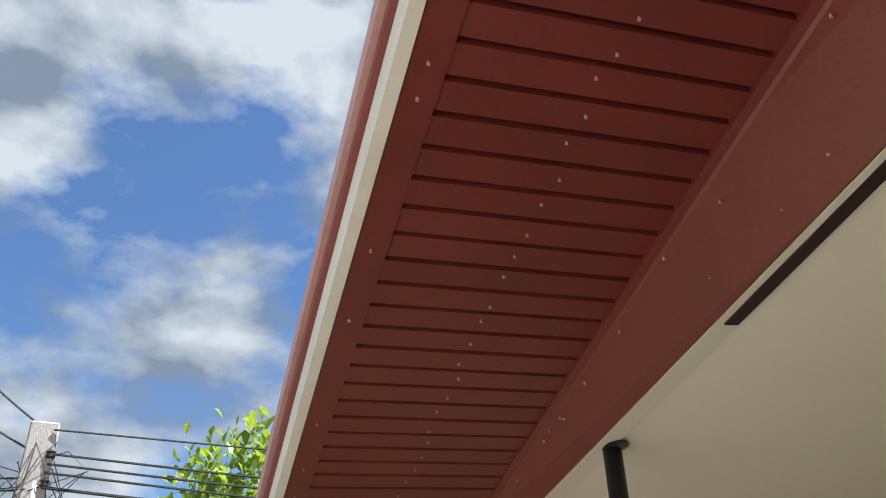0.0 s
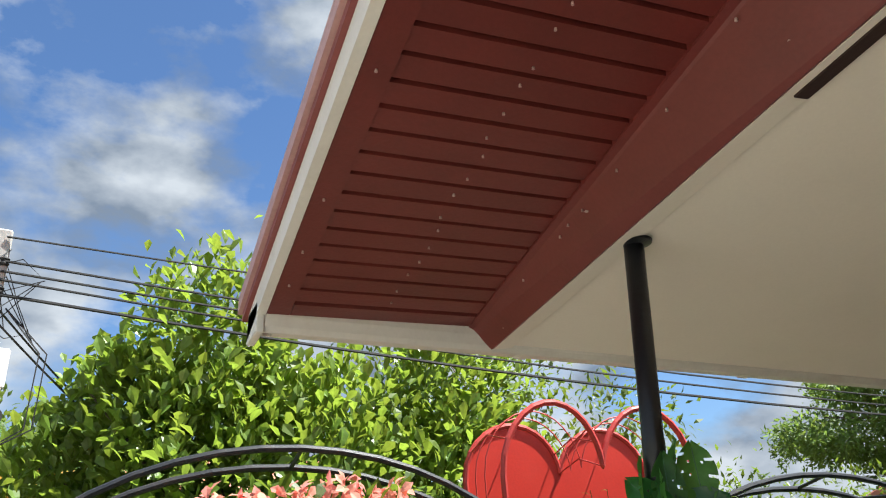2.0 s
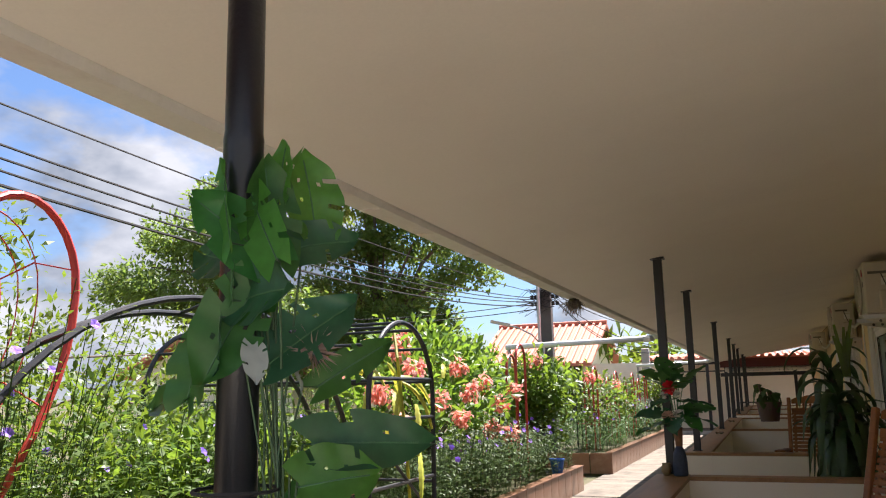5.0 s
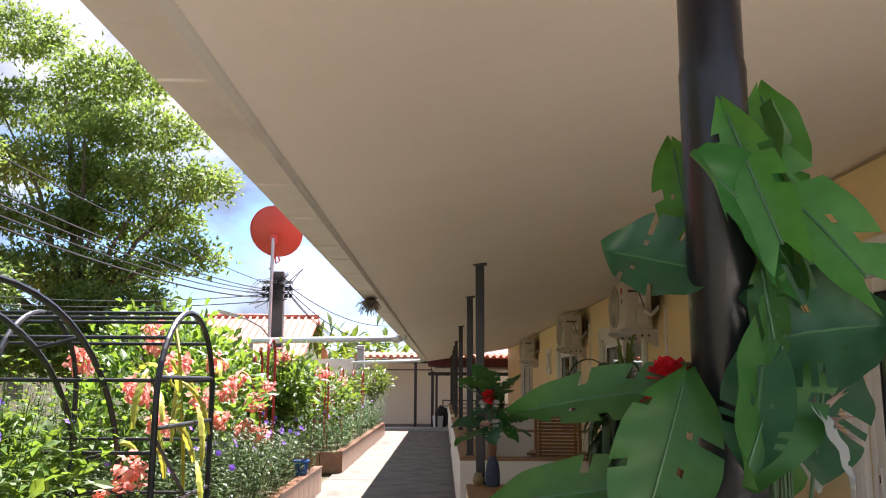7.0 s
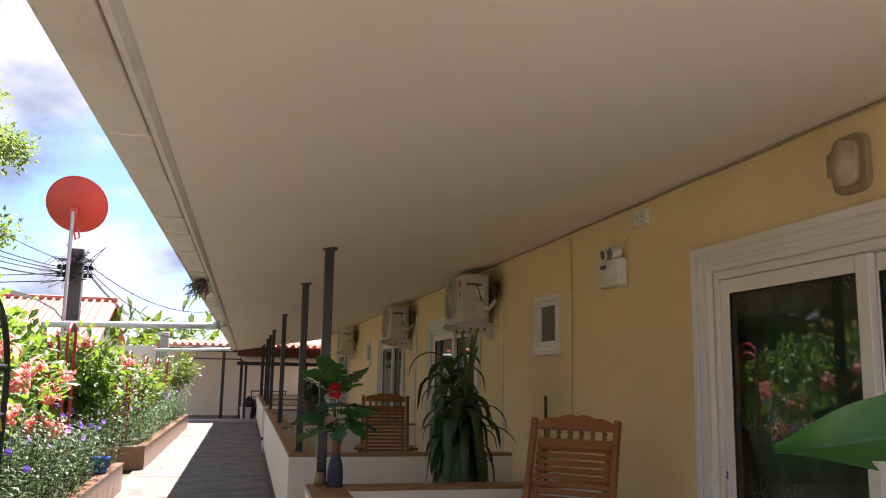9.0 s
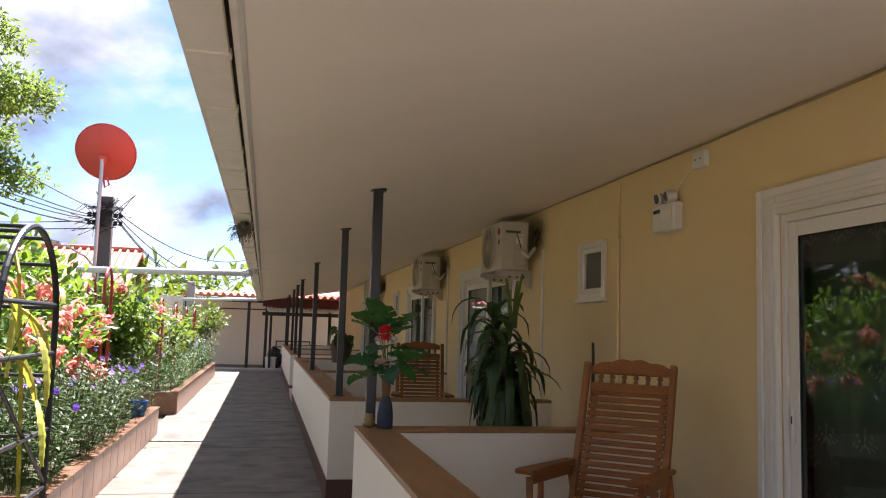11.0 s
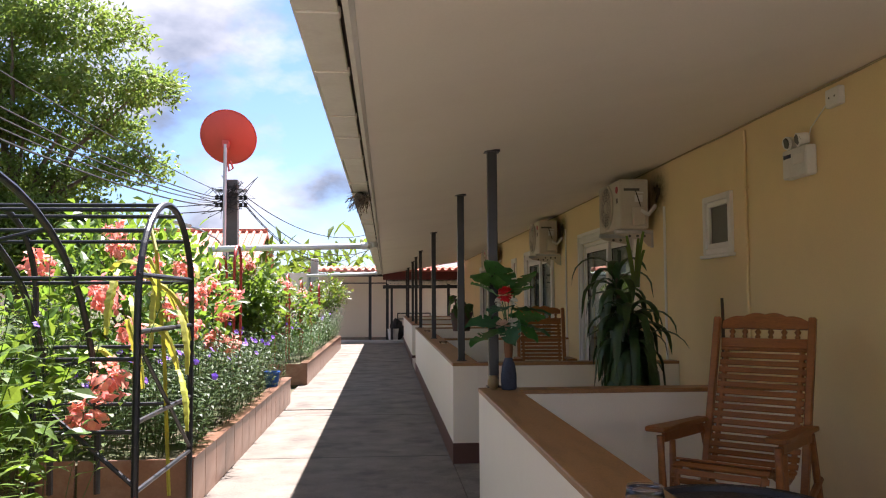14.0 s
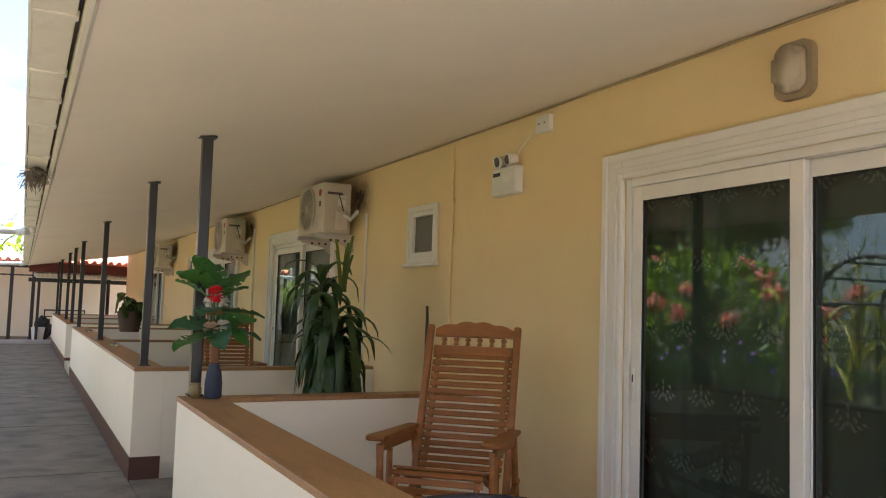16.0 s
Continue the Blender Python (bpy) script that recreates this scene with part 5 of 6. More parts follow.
ar = thing("iron_arch", "black iron hoop arch with rungs in front of planter", "arch", (0, 0, 0), "iron arches")
for x in (-1.98, -3.05, -4.1):
    part("hoop", tube(bmesh.new(), hoop(-0.62, 0.62, 2.08, x), 0.021, 8), IRON, ar)
for yy, zz in ((-0.62, 0.75), (0.62, 0.75), (-0.62, 1.15), (0.62, 1.15), (-0.6, 1.6), (0.6, 1.6), (-0.46, 1.88), (0.46, 1.88), (0.0, 2.08), (-0.2, 2.03), (0.22, 2.03), (-0.62, 0.35)):
    part("rod", bar((-1.98, yy, zz), (-4.1, yy, zz), r=0.013), IRON, ar)
for zz in (0.42, 0.80, 1.3, 1.62):
    part("rung", bar((-1.98, -0.62, zz), (-1.98, 0.62, zz), r=0.015), IRON, ar)
part("brace", bar((-1.98, -0.62, 1.25), (-1.98, 0.62, 0.45), r=0.013), IRON, ar)
part("brace", bar((-1.98, -0.62, 0.45), (-2.6, -0.62, 1.0), r=0.013), IRON, ar)


def wide_arch(yc, half, ztop, x):
    a = thing("iron_arch", "wide black iron arch of paired bars with rungs", "arch", (x, yc, 0), "iron arches")
    n = 26
    for dx, dr in ((0.0, 0.0), (-0.28, 0.0)):
        pts = []
        for k in range(n + 1):
            an = math.pi * k / n
            pts.append((dx, -(half - dr) * math.cos(an), 0.3 + (ztop - dr - 0.3 - (0.07 if dx else 0)) * max(0.0, math.sin(an)) ** 0.75))
        part("bar", tube(bmesh.new(), pts, 0.02, 8), IRON, a)
    for k in range(3, n - 2, 5):
        an = math.pi * k / n
        y = -half * math.cos(an)
        z = 0.3 + (ztop - 0.3) * max(0.0, math.sin(an)) ** 0.75
        part("rung", bar((0, y, z), (-0.28, y, z - 0.07), r=0.012), IRON, a)
    return a


wide_arch(-5.5, 1.75, 2.14, -2.36)
wide_arch(-1.95, 1.85, 2.1, -2.36)


def heart_pts(w, h, n=64):
    """A heart outline, notch at top: y across, z up, tip down."""
    out = []
    for k in range(n):
        t = 2 * math.pi * k / n
        y = 16 * math.sin(t) ** 3
        z = 13 * math.cos(t) - 5 * math.cos(2 * t) - 2 * math.cos(3 * t) - math.cos(4 * t)
        zz = (z - 5) / 17 * h * 0.9
        out.append((y / 16 * w / 2, zz * (0.68 if zz > 0 else 1.0)))
    return out


ht = thing("heart_sculpture", "red painted solid heart with a wire hoop heart before it", "garden ornament", (-3.3, -3.46, 0.0))
HZ = 2.15
bm = bmesh.new()
slab(bm, heart_pts(1.42, 1.25), Matrix.Translation((0, 0, HZ)) @ pose(0, 0, 0, 90, 0, 90), 0.012)
part("panel", bm, HEARTR, ht, "solid red sheet heart")
part("rim", tube(bmesh.new(), [(0.006, y, HZ + z) for y, z in heart_pts(1.45, 1.28)], 0.022, 8, True), HOOPR, ht)
part("hoop", tube(bmesh.new(), [(0.80, -0.14 + y, HZ - 0.03 + z) for y, z in heart_pts(1.36, 1.5)], 0.02, 8, True), HOOPR, ht, "red hoop in heart shape")
bm = bmesh.new()
hA, hB = heart_pts(1.45, 1.28), heart_pts(1.36, 1.5)
for k in range(0, 64, 5):
    a, b2 = hA[k], hB[k]
    m1 = ((a[0] + b2[0] - 0.14) / 2, (a[1] + b2[1]) / 2 + 0.06)
    tube(bm, [(0, a[0], HZ + a[1]), (0.4, m1[0], HZ + m1[1]), (0.80, -0.14 + b2[0], HZ - 0.03 + b2[1])], 0.005, 4)
for s in (0.3, 0.55):
    tube(bm, [(0.8 * s, (1 - s) * a[0] + s * (b2[0] - 0.14), HZ + (1 - s) * a[1] + s * b2[1]) for a, b2 in zip(hA, hB)], 0.005, 4, True)
part("wire_netting", bm, HOOPR, ht, "thin red wire ties", "stuff")
part("leg", bar((0, 0, 0), (0, 0, HZ - 1.25), r=0.025), HOOPR, ht)
part("leg", bar((0.8, -0.14, 0), (0.8, -0.14, HZ - 1.5), r=0.025), HOOPR, ht)
# slanted brace of the panel
for yy in (-0.45, 0.0):
    part("stay", bar((-0.03, yy, HZ + 0.1), (-0.5, yy, 0.0), r=0.014), HOOPR, ht)


def red_hoops(y, x=-2.45, zt=2.0):
    h2 = thing("red_heart_hoops", "slim red and grey hoops over the far planter", "garden ornament", (x, y, 0.33), "red hoops")
    for k, (dy, c) in enumerate(((0, HOOPR), (0.35, HOOPR), (0.7, IRON))):
        part("hoop", tube(bmesh.new(), hoop(-0.22 + dy, 0.22 + dy, zt - 0.33 - 0.12 * k, -0.25 * k), 0.018, 8), c, h2)
    part("rod", bar((0, -0.22, 0.5), (-0.5, 0.48, 0.5), r=0.012), HOOPR, h2)


for y, z in ((5.0, 2.15), (10.2, 1.95), (12.6, 1.9), (15.0, 1.9), (17.3, 1.9)):
    red_hoops(y, zt=z)

# blue pot in planter
bp = thing("blue_pot", "blue plastic plant pot at the planter edge", "pot", (-2.06, 5.3, 0.34))
part("body", lathe([(0.07, 0), (0.1, 0.2), (0.108, 0.2), (0.108, 0.22), (0.09, 0.22), (0.08, 0.17), (0.01, 0.16)], 18), mat("blue_plastic", (0.03, 0.12, 0.45), 0.4), bp)

# ---- utility poles, dish, cables ----
def pole(label, at, h, w, rz=0):
    p = thing("utility_pole", label, "utility pole", at, "utility poles", rz=rz)
    bm = bmesh.new()
    v = [bm.verts.new((sx * ww, sy * ww * 0.8, z)) for z, ww in ((0, w * 0.62), (h, w * 0.5)) for sx, sy in ((-1, -1), (1, -1), (1, 1), (-1, 1))]
    for q in ((3, 2, 1, 0), (4, 5, 6, 7), (0, 1, 5, 4), (1, 2, 6, 5), (2, 3, 7, 6), (3, 0, 4, 7)):
        bm.faces.new([v[i] for i in q])
    bmesh.ops.bevel(bm, geom=list(bm.edges), offset=0.015, segments=1, affect="EDGES")
    part("shaft", bm, POLED if "dark" in label else POLEC, p)
    return p


def nearer(p, c=(2.1, -6.3, 1.64), k=0.745):
    """A place drawn in towards c."""
    return tuple(c[i] + k * (p[i] - c[i]) for i in range(3))


P1, H1 = (-3.9, -7.34, -0.05), 4.62
p1 = pole("weathered concrete utility pole with cameras and tangled cables", P1, H1, 0.32, 8)
p1.matrix_world = p1.matrix_world @ Matrix.Diagonal((0.745, 0.745, 0.807, 1))
for k, (yy, zz) in enumerate(((-0.10, 3.5), (0.02, 3.05))):
    cam_b = part("camera_bracket", boxes((0.11, 0.17, yy - 0.13, yy + 0.13, zz - 0.1, zz + 0.12), bevel=0.01), PVC, p1, "white camera mounting box")
    bm = bmesh.new()
    bmesh.ops.create_cone(bm, cap_ends=True, segments=16, radius1=0.06, radius2=0.055, depth=0.2, matrix=pose(0.24, yy - 0.08 + 0.18 * k, zz + 0.02, 90, 0, 60 - 120 * k))
    part("security_camera", bm, PVC, p1, "white tube security camera")
    bm = bmesh.new()
    bmesh.ops.create_cone(bm, cap_ends=True, segments=16, radius1=0.058, radius2=0.058, depth=0.07, matrix=pose(0.25 + 0.05, yy - 0.2 + 0.42 * k, zz + 0.02, 90, 0, 60 - 120 * k))
    part("lens_hood", bm, RUBBER, p1)
part("meter_box", boxes((0.10, 0.2, 0.1, 0.28, 3.3, 3.62), bevel=0.015), UPVC, p1, "beige service box")
part("conduit", tube(bmesh.new(), [(0.14, 0.02, 4.1), (0.15, 0.03, 3.9), (0.16, 0.16, 3.65), (0.17, 0.2, 3.35), (0.17, 0.1, 3.2), (0.15, -0.05, 3.3)], 0.03, 8), PVC, p1, "white cable conduit", smooth=True)
bm = bmesh.new()
rw = random.Random(5)
for k in range(12):
    a, b2 = Vector((0.14, rw.uniform(-0.16, 0.16), rw.uniform(3.7, 4.5))), Vector((rw.uniform(0.1, 0.3), rw.uniform(-0.45, 0.5), rw.uniform(3.6, 4.4)))
    tube(bm, [a, (a + b2) / 2 + Vector((0.08, 0, rw.uniform(-0.15, 0.12))), b2, Vector((0.14, rw.uniform(-0.14, 0.14), rw.uniform(3.7, 4.3)))], 0.005, 4)
for s in (0.0, 0.06):
    tube(bm, [(0.15, 0.18, 3.95), (0.2, 0.5 + s, 3.6), (0.2, 0.48 + s, 3.0), (0.15, 0.1, 2.75), (0.14, -0.1, 2.9)], 0.008, 4)
part("cable_tangle", bm, RUBBER, p1, "black looped cables", "stuff")
for zz in (4.3, 4.05, 3.8):
    part("insulator", lathe([(0.03, 0), (0.045, 0.02), (0.03, 0.04), (0.045, 0.06), (0.02, 0.08)], 10), RUBBER, p1).matrix_local = pose(0.15, 0.1, zz)

P2, H2 = (-3.86, 12.1, -0.05), 5.1
# This pole is coloured dark so that it stands as a silhouette.
p2 = pole("concrete utility pole coloured dark as a silhouette, with insulators behind the garden", P2, H2, 0.32)
p2.matrix_world = p2.matrix_world @ Matrix.Diagonal((0.74, 0.74, 0.80, 1))
part("crossarm", boxes((-0.45, 0.45, -0.2, -0.14, 4.75, 4.83)), STEEL, p2)
for xx in (-0.4, -0.27, 0.27, 0.4):
    for zz in (4.35, 4.55):
        part("insulator", lathe([(0.04, 0), (0.07, 0.03), (0.04, 0.06), (0.07, 0.09), (0.03, 0.12)], 10), RUBBER, p2).matrix_local = pose(xx, -0.2, zz)
bm = bmesh.new()
for k in range(22):
    a, b2 = Vector((rw.uniform(-0.5, 0.5), -0.2, rw.uniform(4.2, 4.9))), Vector((rw.uniform(-0.9, 0.8), -0.3, rw.uniform(4.0, 5.2)))
    tube(bm, [a, (a + b2) / 2 + Vector((0.1, 0, 0.15)), b2, Vector((rw.uniform(-0.3, 0.3), -0.2, rw.uniform(4.2, 4.8)))], 0.01, 4)
part("cable_tangle", bm, RUBBER, p2, "black looped cables", "stuff")

ds = thing("satellite_dish", "large red satellite dish on a galvanised mast", "satellite dish", (-3.95, 11.85, -0.05))
bm = bmesh.new()
rings = []
for i in range(9):
    r = 0.59 * i / 8
    rings.append([bm.verts.new((r * math.cos(k * 2 * math.pi / 40), r * math.sin(k * 2 * math.pi / 40), 0.165 * (r / 0.59) ** 2)) for k in range(40)])
for A, B in zip(rings, rings[1:]):
    for k in range(40):
        try:
            bm.faces.new((A[k], A[(k + 1) % 40], B[(k + 1) % 40], B[k]))
        except ValueError:
            pass
bmesh.ops.remove_doubles(bm, verts=bm.verts, dist=1e-4)
dm = pose(0, 0, 4.91, -62, 8, 0)
part("reflector", bm, DISHR, ds, smooth=True).matrix_local = dm
part("rim", tube(bmesh.new(), [(0.59 * math.cos(k * math.pi / 24), 0.59 * math.sin(k * math.pi / 24), 0.165) for k in range(48)], 0.014, 6, True), DISHR, ds).matrix_local = dm
part("mast", bar((0, -0.12, 0), (0, -0.12, 4.78), r=0.037, seg=12), STEEL, ds)
part("mount", boxes((-0.07, 0.07, -0.14, 0.04, 4.70, 4.86), bevel=0.01), DISHR, ds)
part("feed_loop", tube(bmesh.new(), [(0.1, -0.1, 4.45), (0.16, -0.1, 4.28), (0.08, -0.1, 4.22), (0.05, -0.1, 4.38)], 0.02, 6), DISHR, ds)

lamp = thing("street_lamp", "small grey street lamp on a curved arm", "street lamp", (-4.65, 11.6, -0.05))
lamp.matrix_world = lamp.matrix_world @ Matrix.Diagonal((0.74, 0.74, 0.84, 1))
part("arm", tube(bmesh.new(), [(1.0, 0.45, 3.0), (0.7, 0.2, 3.35), (0.3, 0, 3.55), (0, 0, 3.62)], 0.025, 6), STEEL, lamp)
bm = slab(bmesh.new(), rounded(0.32, 0.1, 0.08), pose(-0.25, 0, 3.64, 0, 12, 0), 0.09)
part("head", bm, mat("pale_lamp_housing", (0.55, 0.5, 0.42), 0.5), lamp)
part("stand", bar((1.0, 0.45, 0), (1.0, 0.45, 3.0), r=0.03), STEEL, lamp)


def cable(a, b2, sag, r=0.012, n=18):
    c = thing("power_cable", "black overhead cable strung between poles", "cable", a, "overhead cables")
    A, B = Vector(a), Vector(b2)
    pts = [A.lerp(B, i / n) - A - Vector((0, 0, sag * 4 * (i / n) * (1 - i / n))) for i in range(n + 1)]
    part("line", tube(bmesh.new(), pts, r, 5), RUBBER, c)


FAR_EYE = (-0.6, -5.25, 1.5)
for z0, z1, sg, r in ((3.62, 3.75, 0.22, 0.007), (3.45, 3.62, 0.38, 0.009), (3.38, 3.58, 0.42, 0.009), (3.32, 3.54, 0.46, 0.009), (3.22, 3.45, 0.46, 0.012)):
    cable((P1[0] + 0.12, P1[1] + 0.08, z0), (P2[0] - 0.22, P2[1] - 0.15, z1), sg, r)
for z0, b2 in ((3.64, (-9.5, -10.5, 7.5)), (3.45, (-9.0, -11.0, 6.9)), (3.28, (-6.4, -20, 4.1)), (3.2, (-6.3, -20, 3.9)), (3.24, (-10.5, -5.2, 2.2)), (3.15, (-9.5, -4.8, 1.8))):
    cable((P1[0] + 0.1, P1[1], z0), nearer(b2), 0.1, 0.008)
for z0, b2, sg in ((3.72, (-0.95, 27, 4.2), 0.5), (3.64, (-1.2, 26, 3.4), 0.58), (3.56, (-1.6, 26, 3.3), 0.72), (3.6, (-2.4, 25, 3.2), 0.5), (3.4, (-14, 12, 3.6), 0.22), (3.56, (-14, 15, 4.0), 0.22)):
    cable((P2[0] + 0.22, P2[1] - 0.15, z0), nearer(b2, FAR_EYE, 0.735), sg, 0.010)
tp = thing("utility_pole", "short grey concrete post beyond the far planter", "utility pole", (-2.9, 21.0, -0.05), "utility poles")
part("shaft", boxes((-0.12, 0.12, -0.12, 0.12, 0, 2.85), bevel=0.02), POLEC, tp)


# ---- neighbouring houses ----
def house(label, x0, x1, y0, y1, eave, ridge, along_y=True):
    h = thing("house", label, "house", ((x0 + x1) / 2, (y0 + y1) / 2, -0.05), "neighbouring houses")
    a, b2 = (x1 - x0) / 2, (y1 - y0) / 2
    part("wall", boxes((-a + 0.5, a - 0.5, -b2 + 0.5, b2 - 0.5, 0, eave + 0.1)), WALLC, h)
    bm = bmesh.new()
    if along_y:
        pr = ((-a, eave), (0, ridge), (a, eave), (a, eave - 0.12), (0, ridge - 0.14), (-a, eave - 0.12))
        A = [bm.verts.new((x, -b2, z)) for x, z in pr]
        B = [bm.verts.new((x, b2, z)) for x, z in pr]
    else:
        pr = ((-b2, eave), (0, ridge), (b2, eave), (b2, eave - 0.12), (0, ridge - 0.14), (-b2, eave - 0.12))
        A = [bm.verts.new((-a, y, z)) for y, z in pr]
        B = [bm.verts.new((a, y, z)) for y, z in pr]
    for k in range(6):
        bm.faces.new((A[k], A[(k + 1) % 6], B[(k + 1) % 6], B[k]))
    bm.faces.new(A[::-1])
    bm.faces.new(B)
    part("roof", bm, ROOFT, h, "red clay tile roof")
    bm = bmesh.new()
    n = int((b2 if along_y else a) * 2 / 0.3)
    for i in range(n):
        u = -(b2 if along_y else a) + 0.15 + i * 0.3
        for s in (-1, 1):
            p0, p1q = ((s * a, u, eave + 0.02), (0, u, ridge + 0.02)) if along_y else ((u, s * b2, eave + 0.02), (u, 0, ridge + 0.02))
            tube(bm, [p0, p1q], 0.075, 6)
    part("tiling", bm, ROOFT, h, "", "stuff")
    for s in (-1, 1):
        gm = bmesh.new()
        if along_y:
            slab(gm, [(-a + 0.5, eave), (a - 0.5, eave), (0, ridge - 0.2)], pose(0, s * (b2 - 0.5), 0, 90, 0, 0), 0.1)
        else:
            slab(gm, [(-b2 + 0.5, eave), (b2 - 0.5, eave), (0, ridge - 0.2)], pose(s * (a - 0.5), 0, 0, 90, 0, 90), 0.1)
        part("gable", gm, WALLC, h)
    part("ridge_cap", bar(*(((0, -b2, ridge + 0.06), (0, b2, ridge + 0.06)) if along_y else ((-a, 0, ridge + 0.06), (a, 0, ridge + 0.06))), r=0.1), ROOFT, h)
    for k in (-0.5, 0.5):
        w = part("window", boxes((a - 0.51, a - 0.47, k * b2 - 0.5, k * b2 + 0.5, 1.0, 2.0)), UPVC, h)
        part("pane", boxes((a - 0.468, a - 0.46, k * b2 - 0.44, k * b2 + 0.44, 1.06, 1.94)), ACD, w)
    return h


house("long cream bungalow with red clay tile roof beyond garden", -19.0, -12.0, 14.5, 27, 2.3, 3.8)
house("small house with red tiled gable roof behind the poles", -10.5, -5.6, 25.5, 33, 2.6, 4.4, False)
house("red roofed house half hidden behind bushes", -19.5, -14.0, -6.5, -1.5, 2.4, 3.6)
# ---- artificial monstera round the first post ----
def monstera(L, W, curl=0.25, side=0.3, holes=3, seed=0):
    """A heart-shaped split leaf lying along +y, facing +z."""
    rs = random.Random(seed)
    bm = bmesh.new()
    nu, nv = 17, 20
    slits = rs.sample(range(5, nv - 4), 2)
    G = {}
    for j in range(nv + 1):
        v = j / nv
        half = W / 2 * (math.sin(math.pi * min(1, v * 0.86 + 0.13)) ** 0.62) * (1.0 if v < 0.75 else (1 - ((v - 0.75) / 0.25) ** 1.6 * 0.55))
        for i in range(nu + 1):
            u = i / nu * 2 - 1
            x = u * half
            y = v * L - 0.16 * L * max(0, abs(u) - 0.15) * (1 - v) * 1.4 + 0.05 * L * abs(u) * v
            z = -curl * L * v * v + side * W * (abs(u) ** 1.6) * 0.22 + 0.035 * W * math.sin(j * 0.9 + seed) * abs(u) + 0.05 * W * u * math.sin(seed * 1.3)
            G[i, j] = bm.verts.new((x, y, z))
    for j in range(nv):
        for i in range(nu):
            au = abs((i + 0.5) / nu * 2 - 1)
            sd = 0 if i < nu / 2 else 1
            if (j + sd * 3) in slits and au > 0.66 - 0.1 * sd:
                continue
            if (j + sd) % 5 == 2 and 0.28 < au < 0.45 and rs.random() < 0.16 * holes and 3 < j < nv - 4:
                continue
            bm.faces.new((G[i, j], G[i + 1, j], G[i + 1, j + 1], G[i, j + 1]))
    for v in [v for v in bm.verts if not v.link_faces]:
        bm.verts.remove(v)
    return bm


# The third green is lighter: backlight painted into some leaves' colour.
MON = [mat("plastic_monstera_green", (0.035, 0.155, 0.034), 0.4, 0.2, 5, 60, 0.08, leaf=0.3, tint=0.2, spec=0.4), mat("plastic_monstera_bluegreen", (0.036, 0.12, 0.058), 0.42, 0.2, 5, 60, 0.08, leaf=0.22, tint=0.2), mat("plastic_monstera_backlit", (0.06, 0.23, 0.038), 0.4, 0.2, 5, 60, 0.08, leaf=0.35, tint=0.2)]
VEIN = mat("pale_leaf_vein", (0.06, 0.16, 0.06), 0.5)
STEM_GREEN = mat("dark_green_stem", (0.045, 0.10, 0.04), 0.55)
PX, PY = 0.09, -5.079
mp_ob = thing("artificial_monstera", "artificial green monstera leaves tied round the black post", "artificial plant", (PX, PY, 0.9))
# stalk end and tip from the foot of the post, width, material
STREET_SIDE = [(0.029, -0.063, 0.812, -0.011, -0.049, 0.936, 0.060, 2), (0.099, -0.056, 0.785, 0.006, -0.023, 0.930, 0.078, 2), (0.064, 0.009, 0.889, 0.053, 0.013, 0.979, 0.062, 2), (-0.024, 0.008, 0.800, -0.096, 0.034, 0.823, 0.102, 1),
               (-0.013, 0.047, 0.847, -0.027, 0.052, 0.934, 0.060, 2), (-0.038, 0.013, 0.691, -0.186, 0.065, 0.682, 0.062, 0), (-0.077, -0.016, 0.593, -0.044, -0.027, 0.702, 0.100, 0), (-0.083, -0.003, 0.609, -0.208, 0.041, 0.591, 0.066, 0),
               (0.028, -0.031, 0.734, 0.111, -0.060, 0.752, 0.125, 1), (0.009, -0.056, 0.710, -0.003, -0.052, 0.629, 0.066, 1), (0.023, -0.050, 0.733, 0.015, -0.048, 0.795, 0.036, 0)]
GABLE_SIDE = [(0.060, -0.015, 0.789, -0.018, -0.081, 0.884, 0.106, 0), (0.060, -0.008, 0.794, 0.054, -0.013, 0.942, 0.097, 0), (0.083, 0.071, 0.853, 0.072, 0.062, 0.972, 0.111, 2), (0.055, 0.020, 0.810, 0.140, 0.094, 0.844, 0.088, 1),
              (0.043, -0.029, 0.749, -0.008, -0.073, 0.625, 0.115, 0), (0.050, 0.003, 0.645, 0.140, 0.081, 0.743, 0.120, 1), (0.077, 0.092, 0.612, 0.163, 0.166, 0.683, 0.065, 0), (0.081, 0.069, 0.529, 0.217, 0.186, 0.530, 0.102, 1),
              (0.085, 0.033, 0.472, 0.168, 0.105, 0.489, 0.115, 2), (0.070, 0.060, 0.430, 0.120, 0.120, 0.520, 0.090, 0)]
